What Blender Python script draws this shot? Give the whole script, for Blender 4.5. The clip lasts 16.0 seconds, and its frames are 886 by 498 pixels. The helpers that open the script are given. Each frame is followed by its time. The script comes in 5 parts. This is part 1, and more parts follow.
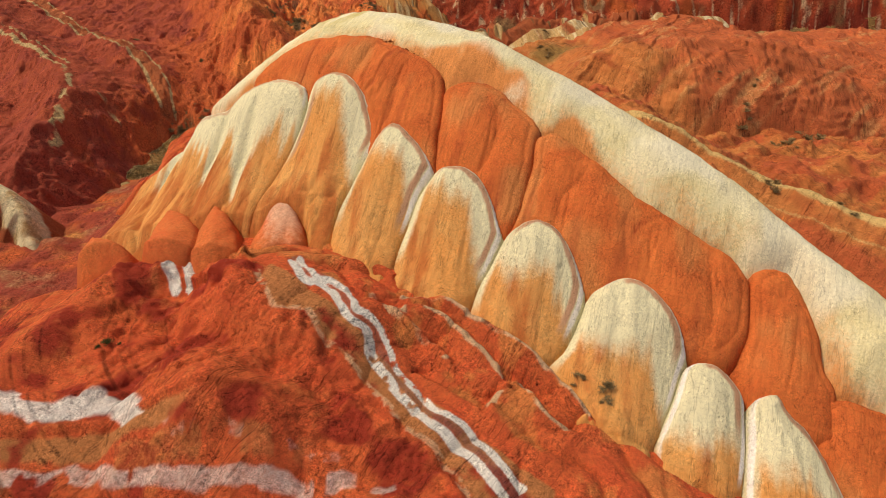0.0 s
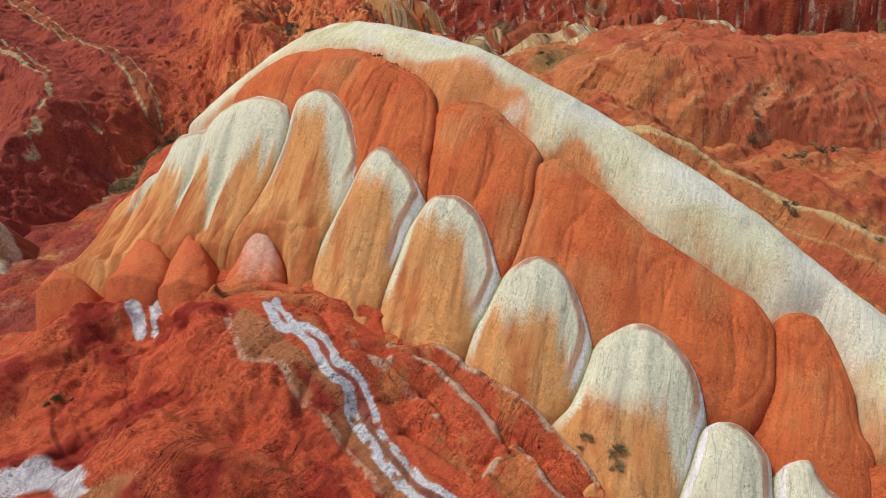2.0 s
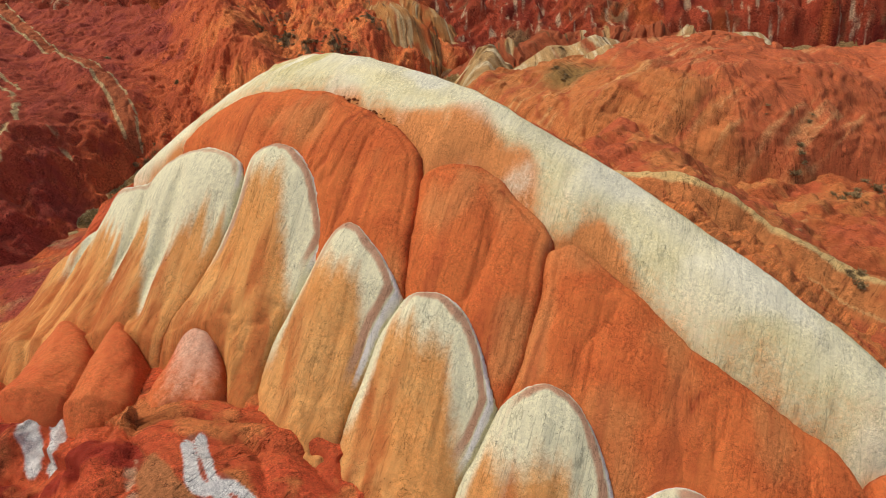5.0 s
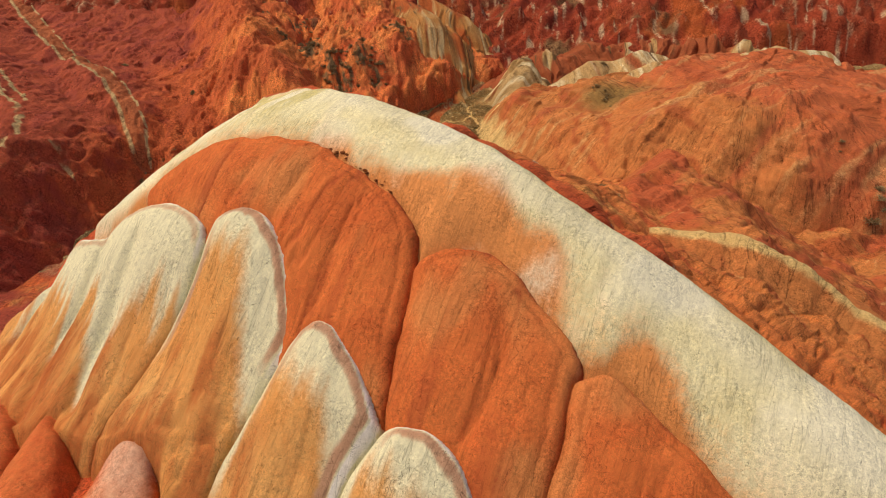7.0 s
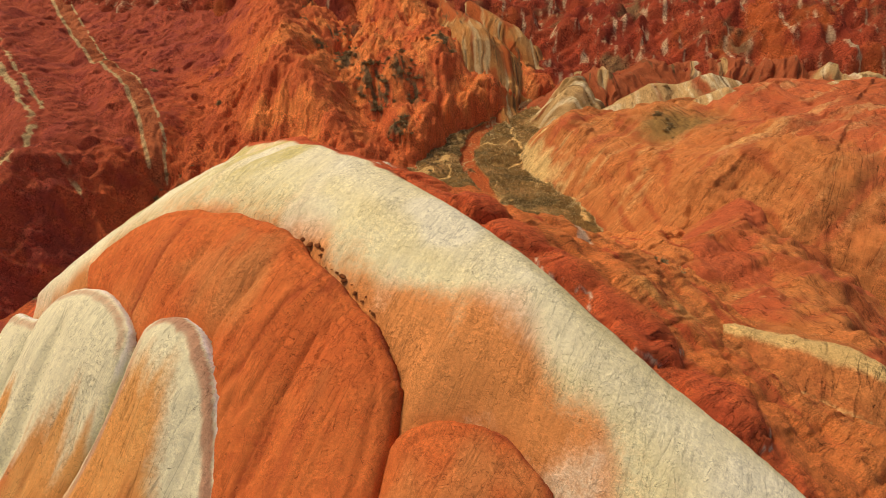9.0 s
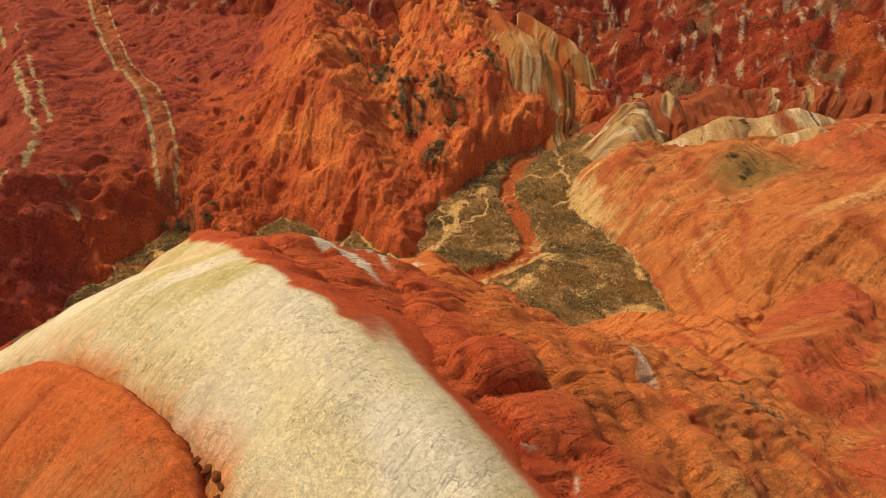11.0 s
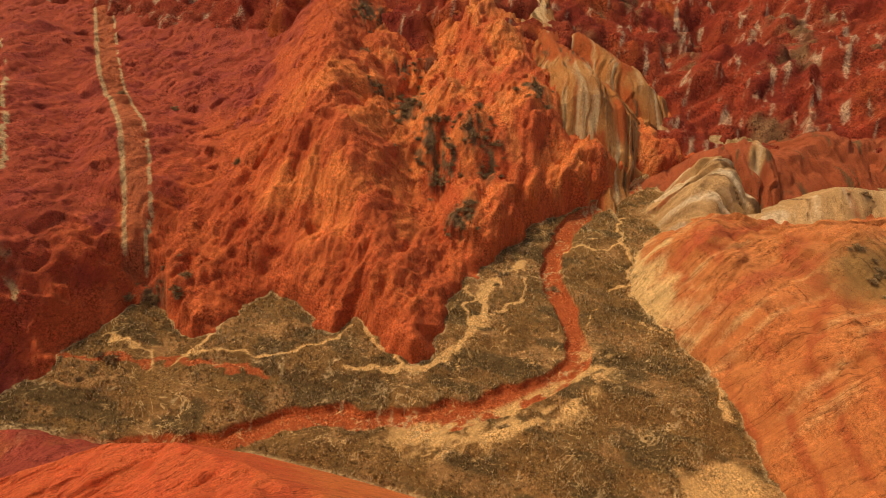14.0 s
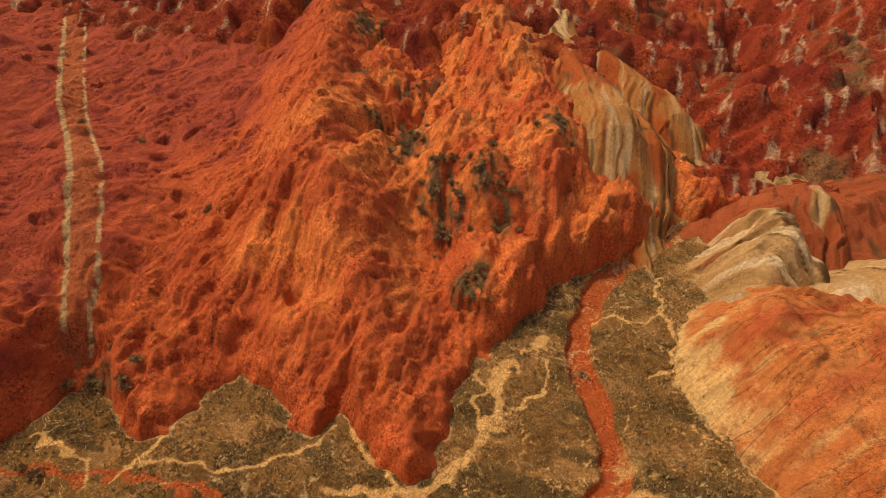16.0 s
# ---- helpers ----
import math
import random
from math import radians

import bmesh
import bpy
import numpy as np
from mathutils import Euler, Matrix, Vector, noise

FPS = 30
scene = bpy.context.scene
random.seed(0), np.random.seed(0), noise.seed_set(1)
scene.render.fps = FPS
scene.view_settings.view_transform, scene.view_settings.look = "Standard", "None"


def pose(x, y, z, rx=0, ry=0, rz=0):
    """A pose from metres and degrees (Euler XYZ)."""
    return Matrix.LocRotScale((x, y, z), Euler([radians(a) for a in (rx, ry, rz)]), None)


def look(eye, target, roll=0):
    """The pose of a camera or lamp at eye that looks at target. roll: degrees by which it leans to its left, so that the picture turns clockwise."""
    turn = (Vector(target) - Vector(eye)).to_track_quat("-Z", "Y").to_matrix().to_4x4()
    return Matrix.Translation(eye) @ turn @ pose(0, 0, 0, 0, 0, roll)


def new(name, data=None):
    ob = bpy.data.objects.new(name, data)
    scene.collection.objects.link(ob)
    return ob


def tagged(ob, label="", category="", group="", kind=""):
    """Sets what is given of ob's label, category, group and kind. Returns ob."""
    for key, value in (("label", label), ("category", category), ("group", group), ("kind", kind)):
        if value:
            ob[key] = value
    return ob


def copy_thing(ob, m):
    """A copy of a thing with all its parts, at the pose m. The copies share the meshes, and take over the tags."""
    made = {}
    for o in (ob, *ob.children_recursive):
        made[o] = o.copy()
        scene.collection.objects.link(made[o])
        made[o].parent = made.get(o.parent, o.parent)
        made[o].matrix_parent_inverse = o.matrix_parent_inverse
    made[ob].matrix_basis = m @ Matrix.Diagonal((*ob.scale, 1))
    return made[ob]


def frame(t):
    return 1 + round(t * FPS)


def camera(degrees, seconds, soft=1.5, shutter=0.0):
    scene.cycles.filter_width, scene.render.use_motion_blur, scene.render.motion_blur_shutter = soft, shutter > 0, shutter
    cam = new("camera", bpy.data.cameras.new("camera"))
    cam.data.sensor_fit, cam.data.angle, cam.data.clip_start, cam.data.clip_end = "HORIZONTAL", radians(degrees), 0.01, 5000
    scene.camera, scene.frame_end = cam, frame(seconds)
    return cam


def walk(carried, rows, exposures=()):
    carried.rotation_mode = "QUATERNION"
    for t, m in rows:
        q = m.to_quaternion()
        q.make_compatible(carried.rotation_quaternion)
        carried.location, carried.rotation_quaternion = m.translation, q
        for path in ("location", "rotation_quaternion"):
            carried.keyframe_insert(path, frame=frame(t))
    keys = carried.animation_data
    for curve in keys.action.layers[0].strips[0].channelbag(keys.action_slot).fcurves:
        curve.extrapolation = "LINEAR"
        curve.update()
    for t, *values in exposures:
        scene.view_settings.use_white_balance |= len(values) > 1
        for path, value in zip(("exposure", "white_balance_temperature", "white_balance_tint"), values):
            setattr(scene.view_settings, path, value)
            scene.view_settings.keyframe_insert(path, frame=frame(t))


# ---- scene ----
cam = camera(76.04, 16.0, soft=0.95)
EXPOSURES = [(0, 0.28, 8500, 14), (1, 0.22, 6350, 12), (2, 0.22, 6050, 12), (4.2, 0.24, 6450, 11), (6.5, 0.3, 7900, 14), (8, 0.3, 8300, 15), (10.5, 0.3, 9300, 19), (13, 0.3, 9700, 27), (16, 0.32, 10400, 29)]
PATH = [
    (0, (-8.555, -38.602, 71.365), (-5.285, 2.909, 43.686), 0.45),
    (0.5, (-8.259, -36.895, 71.335), (-4.888, 4.607, 43.655), 0.44),
    (1, (-7.803, -34.920, 71.336), (-4.517, 6.589, 43.657), 0.38),
    (1.5, (-7.414, -32.675, 71.274), (-4.149, 8.855, 43.623), 0.42),
    (2, (-6.885, -30.165, 71.371), (-3.645, 11.336, 43.674), 0.35),
    (2.5, (-6.207, -27.486, 71.493), (-3.004, 13.993, 43.757), 0.29),
    (3, (-5.456, -24.566, 71.600), (-2.267, 16.901, 43.845), 0.21),
    (3.5, (-4.724, -21.396, 71.661), (-1.550, 20.065, 43.896), 0.19),
    (4, (-3.928, -18.083, 71.819), (-0.961, 23.366, 44.013), 0.16),
    (6.5, (0.307, 1.389, 71.910), (0.269, 42.887, 44.019), 0.08),
    (7, (1.197, 5.630, 71.955), (0.382, 47.119, 44.062), 0.14),
    (7.5, (1.845, 10.049, 71.872), (0.275, 51.523, 43.989), 0.26),
    (8, (2.410, 14.624, 71.771), (0.026, 56.056, 43.883), 0.32),
    (8.5, (2.834, 19.261, 71.724), (-0.578, 60.615, 43.828), 0.45),
    (9, (3.206, 24.068, 71.717), (-1.312, 65.293, 43.788), 0.51),
    (9.5, (3.454, 28.917, 71.740), (-2.007, 70.015, 43.791), 0.58),
    (10, (3.438, 34.043, 71.626), (-2.823, 75.023, 43.671), 0.71),
    (12.5, (1.836, 61.293, 71.499), (-9.024, 101.164, 43.352), 0.88),
    (13, (0.966, 66.876, 71.356), (-10.288, 106.630, 43.197), 0.84),
    (13.5, (-0.316, 72.395, 71.314), (-11.706, 112.093, 43.129), 0.94),
    (14, (-1.691, 78.003, 71.371), (-13.199, 117.616, 43.116), 0.98),
    (14.5, (-3.286, 83.680, 71.236), (-14.903, 123.248, 42.962), 1.02),
    (15, (-4.901, 89.384, 71.118), (-16.669, 128.878, 42.803), 1.04),
    (15.5, (-6.705, 95.213, 71.063), (-18.563, 134.613, 42.655), 1.09),
    (16, (-8.650, 100.944, 71.208), (-20.611, 140.237, 42.695), 1.19),
]
walk(cam, [(t, look(eye, target, roll)) for t, eye, target, roll in PATH], EXPOSURES)

# ---------------------------------------------------------------- world and light
SUN_ELEVATION, SUN_AZIMUTH = 58.0, -75.0   # degrees; azimuth from +y towards +x
world = bpy.data.worlds.new("sky")
scene.world = world
world.use_nodes = True
wn = world.node_tree.nodes
sky = wn.new("ShaderNodeTexSky")
sky.sky_type = "NISHITA"
sky.sun_disc = False
sky.sun_elevation = radians(SUN_ELEVATION)
sky.sun_rotation = radians(SUN_AZIMUTH)
sky.dust_density = 3.0
world.node_tree.links.new(sky.outputs["Color"], wn["Background"].inputs["Color"])
wn["Background"].inputs["Strength"].default_value = 0.116
sun_data = bpy.data.lights.new("sun", "SUN")
sun_data.energy, sun_data.angle, sun_data.color = 2.0, radians(8), (1.0, 0.95, 0.88)
sun = new("sun", sun_data)
az, el = radians(SUN_AZIMUTH), radians(SUN_ELEVATION)
sun.matrix_world = look((0, 0, 300), (-200 * math.sin(az) * math.cos(el), -200 * math.cos(az) * math.cos(el), 300 - 200 * math.sin(el)))


# ---------------------------------------------------------------- noise on arrays
def hash2(ix, iy, seed):
    h = (ix * 374761393 + iy * 668265263 + seed * 982451653) & 0xFFFFFFFF
    h = ((h ^ (h >> 13)) * 1274126177) & 0xFFFFFFFF
    return ((h ^ (h >> 16)) & 0xFFFFFF) / float(0xFFFFFF)


def vnoise(x, y, seed=0):
    """Smooth noise, 0 to 1, with lumps one unit wide."""
    fx, fy = np.floor(x), np.floor(y)
    ix, iy = fx.astype(np.int64), fy.astype(np.int64)
    tx, ty = x - fx, y - fy
    tx, ty = tx * tx * tx * (tx * (tx * 6 - 15) + 10), ty * ty * ty * (ty * (ty * 6 - 15) + 10)
    a, b = hash2(ix, iy, seed), hash2(ix + 1, iy, seed)
    c, d = hash2(ix, iy + 1, seed), hash2(ix + 1, iy + 1, seed)
    return (a + (b - a) * tx) * (1 - ty) + (c + (d - c) * tx) * ty


def fbm(x, y, octaves=4, seed=0, gain=0.5):
    """Layered noise, about -1 to 1."""
    total, amp, norm = 0.0, 1.0, 0.0
    for k in range(octaves):
        total = total + amp * (2 * vnoise(x * 2.03 ** k + 17.1 * k, y * 2.03 ** k - 9.7 * k, seed + k) - 1)
        norm += amp
        amp *= gain
    return total / norm * 1.5


def ridged(x, y, octaves=4, seed=0, gain=0.55):
    """Noise with sharp gullies and round backs, 0 to 1."""
    total, amp, norm = 0.0, 1.0, 0.0
    for k in range(octaves):
        total = total + amp * np.abs(2 * vnoise(x * 2.1 ** k + 5.3 * k, y * 2.1 ** k + 3.1 * k, seed + 31 * k) - 1)
        norm += amp
        amp *= gain
    return np.clip(total / norm * 1.6, 0, 1)


def step(a, b, x):
    t = np.clip((x - a) / (b - a), 0, 1)
    return t * t * (3 - 2 * t)


def ledges(n, levels, sharp=0.2):
    """Noise turned into flat treads with short steep scarps between them."""
    k = n * levels
    f = np.floor(k)
    return (f + 0.35 * (k - f) + 0.65 * step(0.5 - sharp, 0.5 + sharp, k - f)) / levels


def soft_max(a, b, r):
    return 0.5 * (a + b + np.sqrt((a - b) ** 2 + r * r))


def polyline(X, Y, pts):
    """Signed distance to a line of (x, y, z) points (positive to the left of its way), its height and the length along it."""
    best = np.full(X.shape, 1e9)
    side, height, along, lean = np.ones(X.shape), np.zeros(X.shape), np.zeros(X.shape), np.zeros(X.shape)
    run = 0.0
    for (x0, y0, z0), (x1, y1, z1) in zip(pts, pts[1:]):
        dx, dy = x1 - x0, y1 - y0
        n = math.hypot(dx, dy)
        t = np.clip(((X - x0) * dx + (Y - y0) * dy) / (n * n), 0, 1)
        d = np.hypot(X - x0 - t * dx, Y - y0 - t * dy)
        cross = (dx * (Y - y0) - dy * (X - x0)) / n
        near = (d < best - 1e-6) | ((d < best + 1e-6) & (np.abs(cross) > lean))
        best = np.where(near, d, best)
        side = np.where(near, np.where(cross >= 0, 1, -1), side)
        lean = np.where(near, np.abs(cross), lean)
        height = np.where(near, z0 + t * (z1 - z0), height)
        along = np.where(near, run + t * n, along)
        run += n
    return best * side, height, along


def ridge(X, Y, pts, left, right, round_off=2.0):
    """A back along a crest line with its two side slopes."""
    d, z, s = polyline(X, Y, pts)
    slope = np.where(d > 0, left, right)
    return z - slope * (np.sqrt(d * d + round_off ** 2) - round_off), d, s


# ---------------------------------------------------------------- materials
def earth(name, base, other, layers, grain=1.0, bump=0.25, rough=0.93, speck=0.3, cracks=0.3, drawn=0.2, veins=None, furrow=0.0):
    """Dry clay: two base colours in patches, coloured layers that follow the mesh's own masks (layer_a ...), grain, cracks, streaks down the slope and relief."""
    speck, bump = 1.4 * speck, 1.3 * bump
    m = bpy.data.materials.new(name)
    m.use_nodes = True
    nt = m.node_tree
    n, l = nt.nodes, nt.links
    bsdf = n["Principled BSDF"]
    bsdf.inputs["Roughness"].default_value = rough
    bsdf.inputs["Specular IOR Level"].default_value = 0.1
    coords = n.new("ShaderNodeTexCoord").outputs["Object"]

    def attribute(label):
        t = n.new("ShaderNodeAttribute")
        t.attribute_name = label
        return t.outputs["Fac"]

    def noise_tex(scale, detail=6.0, rough_=0.6, dist=0.0, vector=None):
        t = n.new("ShaderNodeTexNoise")
        t.inputs["Scale"].default_value, t.inputs["Detail"].default_value = scale, detail
        t.inputs["Roughness"].default_value, t.inputs["Distortion"].default_value = rough_, dist
        l.new(vector or coords, t.inputs["Vector"])
        return t.outputs["Fac"]

    def math_(op, a, b, clamp=False):
        t = n.new("ShaderNodeMath")
        t.operation, t.use_clamp = op, clamp
        for k, v in enumerate((a, b)):
            if isinstance(v, (int, float)):
                t.inputs[k].default_value = v
            else:
                l.new(v, t.inputs[k])
        return t.outputs[0]

    def remap(f, a, b, low=0.0, high=1.0):
        t = n.new("ShaderNodeMapRange")
        t.interpolation_type = "SMOOTHSTEP"
        for k, v in enumerate((a, b, low, high)):
            t.inputs[k + 1].default_value = v
        l.new(f, t.inputs[0])
        return t.outputs[0]

    def mix(f, a, b, kind="MIX"):
        t = n.new("ShaderNodeMix")
        t.data_type, t.blend_type = "RGBA", kind
        if isinstance(f, (int, float)):
            t.inputs[0].default_value = f
        else:
            l.new(f, t.inputs[0])
        for k, v in ((6, a), (7, b)):
            if isinstance(v, tuple):
                t.inputs[k].default_value = (*v, 1)
            else:
                l.new(v, t.inputs[k])
        return t.outputs[2]

    flow = n.new("ShaderNodeCombineXYZ")
    l.new(attribute("flow_across"), flow.inputs[0])
    l.new(math_("MULTIPLY", attribute("flow_along"), 0.16), flow.inputs[1])
    broad = noise_tex(0.12 * grain, 5.0)
    mid = noise_tex(0.9 * grain, 8.0, 0.66)
    coarse = noise_tex(2.6 * grain, 8.0, 0.75)
    fine = noise_tex(8.0 * grain, 5.0, 0.75)
    streak = noise_tex(1.5 * grain, 7.0, 0.7, 0.2, flow.outputs[0])
    # hairline cracks that come and go
    line = math_("ABSOLUTE", math_("SUBTRACT", noise_tex(0.34 * grain, 4.0, 0.55, 0.6), 0.5), 0)
    crack = math_("MULTIPLY", remap(line, 0.0, 0.007, 1.0, 0.0), remap(streak, 0.46, 0.6))
    hair = math_("ABSOLUTE", math_("SUBTRACT", noise_tex(1.0 * grain, 3.0, 0.5, 0.9), 0.5), 0)
    hair = math_("MULTIPLY", remap(hair, 0.0, 0.012, 1.0, 0.0), remap(broad, 0.47, 0.6))
    crack = math_("MAXIMUM", crack, math_("MULTIPLY", hair, 0.8))
    if furrow:
        # fine furrows down the slope, in patches
        rill = math_("ABSOLUTE", math_("SUBTRACT", noise_tex(0.9 * grain, 3.0, 0.5, 0.5, flow.outputs[0]), 0.5), 0)
        rill = math_("MULTIPLY", remap(rill, 0.0, 0.022, 1.0, 0.0), remap(noise_tex(0.16, 4.0), 0.36, 0.56))
        crack = math_("MAXIMUM", crack, math_("MULTIPLY", rill, furrow))
    color = mix(remap(math_("ADD", math_("MULTIPLY", broad, 0.6), math_("MULTIPLY", mid, 0.4)), 0.34, 0.66), base, other)
    for key, tint, ragged in layers:
        wob = math_("ADD", attribute("layer_" + key), math_("MULTIPLY", math_("SUBTRACT", mid, 0.5), ragged))
        wob = math_("ADD", wob, math_("MULTIPLY", math_("SUBTRACT", coarse, 0.5), ragged))
        color = mix(remap(wob, 0.1, 0.9), color, tint)
    if veins:
        # thin wandering rills
        wander = math_("ABSOLUTE", math_("SUBTRACT", noise_tex(veins[0], 5.0, 0.55, 1.2), 0.5), 0)
        thin = math_("MULTIPLY", remap(wander, 0.003, 0.014, 1.0, 0.0), remap(noise_tex(0.07, 4.0), 0.45, 0.58))
        color = mix(math_("MULTIPLY", thin, 0.8), color, veins[1])
        color = mix(math_("MULTIPLY", remap(coarse, 0.58, 0.68), 0.6), color, veins[1])
    shade = math_("ADD", math_("MULTIPLY", remap(coarse, 0.37, 0.63), 0.9), math_("MULTIPLY", remap(fine, 0.37, 0.63), 0.9))
    patchy = remap(noise_tex(0.3 * grain, 5.0, 0.6, 0.4), 0.34, 0.66, 0.3 * speck, 1.15 * speck)
    shade = math_("ADD", math_("MULTIPLY", math_("SUBTRACT", shade, 0.9), patchy), math_("MULTIPLY", math_("SUBTRACT", remap(streak, 0.25, 0.75), 0.5), drawn))
    # small dark pits and light flakes
    shade = math_("SUBTRACT", shade, math_("MULTIPLY", remap(mid, 0.37, 0.30), 0.45 * speck))
    shade = math_("ADD", shade, math_("MULTIPLY", remap(coarse, 0.62, 0.72), 0.5 * speck))
    shade = math_("SUBTRACT", math_("ADD", shade, 1.0), math_("MULTIPLY", crack, cracks))
    gray = n.new("ShaderNodeCombineColor")
    for k in range(3):
        l.new(shade, gray.inputs[k])
    color = mix(1.0, color, gray.outputs[0], "MULTIPLY")
    l.new(color, bsdf.inputs["Base Color"])
    b = n.new("ShaderNodeBump")
    b.inputs["Strength"].default_value, b.inputs["Distance"].default_value = 1.0, bump
    height = math_("ADD", math_("MULTIPLY", mid, 0.55), math_("MULTIPLY", coarse, 0.7))
    height = math_("ADD", height, math_("MULTIPLY", streak, 0.25 * drawn / 0.3))
    height = math_("SUBTRACT", height, math_("MULTIPLY", crack, 0.2))
    l.new(math_("ADD", height, math_("MULTIPLY", fine, 0.25)), b.inputs["Height"])
    l.new(b.outputs[0], bsdf.inputs["Normal"])
    return m


CREAM, CREAM_B = (0.745, 0.69, 0.43), (0.71, 0.625, 0.335)
LIGHT = (0.78, 0.74, 0.54)
WHITE = (0.80, 0.77, 0.70)
OCHRE, OCHRE_B = (0.66, 0.285, 0.085), (0.69, 0.36, 0.125)
ORANGE, ORANGE_B = (0.67, 0.18, 0.052), (0.61, 0.135, 0.04)
RED_B = (0.33, 0.052, 0.023)
DEEP = (0.22, 0.033, 0.018)
PINK = (0.58, 0.32, 0.22)
PALE, PALE_B = (0.52, 0.38, 0.18), (0.44, 0.26, 0.10)
GRASS, GRASS_B = (0.25, 0.14, 0.046), (0.175, 0.098, 0.032)

mat_cream = earth("cream_clay", CREAM, CREAM_B, [("a", (0.67, 0.26, 0.085), 0.5), ("b", LIGHT, 0.5), ("d", (0.58, 0.5, 0.2), 0.7), ("c", (0.56, 0.105, 0.038), 0.5)], grain=1.35, speck=0.24, cracks=0.5, drawn=0.26, bump=0.2, furrow=0.5)
mat_slab = earth("orange_clay", ORANGE, ORANGE_B, [("a", (0.64, 0.24, 0.08), 0.5), ("b", (0.42, 0.085, 0.03), 0.4), ("c", PINK, 0.4)], grain=1.3, speck=0.25, cracks=0.6, drawn=0.24, bump=0.22, furrow=0.4)
mat_fin = earth("ochre_clay", OCHRE, OCHRE_B, [("b", (0.46, 0.13, 0.038), 0.6), ("a", (0.715, 0.675, 0.445), 0.45), ("d", (0.50, 0.28, 0.17), 0.5), ("c", (0.84, 0.80, 0.74), 0.25)], grain=1.2, speck=0.22, cracks=0.6, drawn=0.22, bump=0.2, furrow=0.5)
mat_cone = earth("red_cone_clay", (0.60, 0.125, 0.042), (0.63, 0.18, 0.058), [("a", (0.66, 0.38, 0.25), 0.6)], speck=0.24, drawn=0.16)
mat_front = earth("red_striped_clay", (0.63, 0.102, 0.04), (0.69, 0.15, 0.052), [("a", (0.52, 0.20, 0.075), 0.5), ("b", (0.38, 0.046, 0.024), 0.7), ("f", (0.66, 0.22, 0.07), 0.8), ("d", (0.72, 0.46, 0.27), 0.5), ("c", WHITE, 0.3), ("e", (0.2, 0.1, 0.09), 0.5)], speck=0.44, bump=0.46, drawn=0.25, cracks=0.8, furrow=0.6)
mat_back = earth("red_back_clay", (0.62, 0.115, 0.044), (0.66, 0.15, 0.052), [("c", (0.68, 0.20, 0.06), 0.6), ("d", (0.60, 0.28, 0.09), 0.5), ("b", (0.50, 0.078, 0.034), 0.6), ("a", (0.74, 0.68, 0.5), 0.3)], grain=1.7, speck=0.42, drawn=0.45, bump=0.3, cracks=0.6, furrow=0.8)
mat_cliff = earth("red_cliff_clay", (0.57, 0.135, 0.046), (0.50, 0.10, 0.036), [("a", (0.72, 0.215, 0.064), 0.5), ("d", (0.64, 0.29, 0.09), 0.5), ("b", (0.34, 0.068, 0.041), 0.6), ("e", (0.43, 0.125, 0.05), 0.3), ("f", (0.17, 0.105, 0.05), 0.9), ("c", PALE, 0.5)], grain=0.7, bump=0.5, speck=0.55, drawn=0.42, cracks=0.5, furrow=0.6)
mat_orange = earth("orange_hill_clay", (0.49, 0.158, 0.051), (0.53, 0.2, 0.065), [("d", (0.40, 0.105, 0.036), 0.5), ("a", (0.45, 0.105, 0.042), 0.6), ("b", (0.62, 0.42, 0.17), 0.5), ("c", GRASS, 0.6)], grain=0.6, bump=0.4, speck=0.34, drawn=0.36, cracks=0.6, furrow=0.7)
mat_bad = earth("badland_clay", RED_B, (0.30, 0.06, 0.026), [("a", DEEP, 0.8), ("d", (0.4, 0.09, 0.026), 0.7), ("b", (0.5, 0.34, 0.2), 0.9), ("c", (0.2, 0.11, 0.05), 0.7)], grain=0.5, bump=0.8, speck=0.7, drawn=0.3)
mat_valley = earth("valley_soil", GRASS, GRASS_B, [("c", (0.34, 0.19, 0.07), 0.8), ("e", (0.12, 0.08, 0.03), 0.9), ("a", (0.42, 0.10, 0.032), 0.3), ("b", (0.64, 0.40, 0.15), 0.5), ("d", PALE, 0.7)], grain=0.9, bump=0.5, speck=0.68, cracks=0.0, drawn=0.1, veins=(0.2, (0.6, 0.42, 0.18)))
mat_crag = earth("pale_crag_clay", (0.54, 0.36, 0.16), PALE_B, [("a", (0.72, 0.62, 0.38), 0.6), ("c", (0.36, 0.095, 0.038), 0.6), ("b", (0.16, 0.09, 0.04), 0.7)], grain=0.7, bump=0.5, speck=0.28, drawn=0.3, furrow=0.8)
mat_rib = earth("buttress_clay", (0.44, 0.23, 0.08), (0.42, 0.17, 0.05), [("a", (0.56, 0.42, 0.21), 0.6), ("c", (0.40, 0.10, 0.03), 0.6), ("b", (0.16, 0.09, 0.04), 0.7)], grain=0.7, bump=0.5, speck=0.28, drawn=0.3, furrow=0.8)

# ---------------------------------------------------------------- landforms
# Strike frame of the great hill: s runs along it, v down its face.
SX, SY, VX, VY = 0.67, -0.742, -0.742, -0.67
DX, DY, LX, LY = -0.29, -0.957, 0.957, -0.29      # the fall line and its right


def strike(X, Y):
    return (X + 9) * SX + (Y - 42) * SY, (X + 9) * VX + (Y - 42) * VY



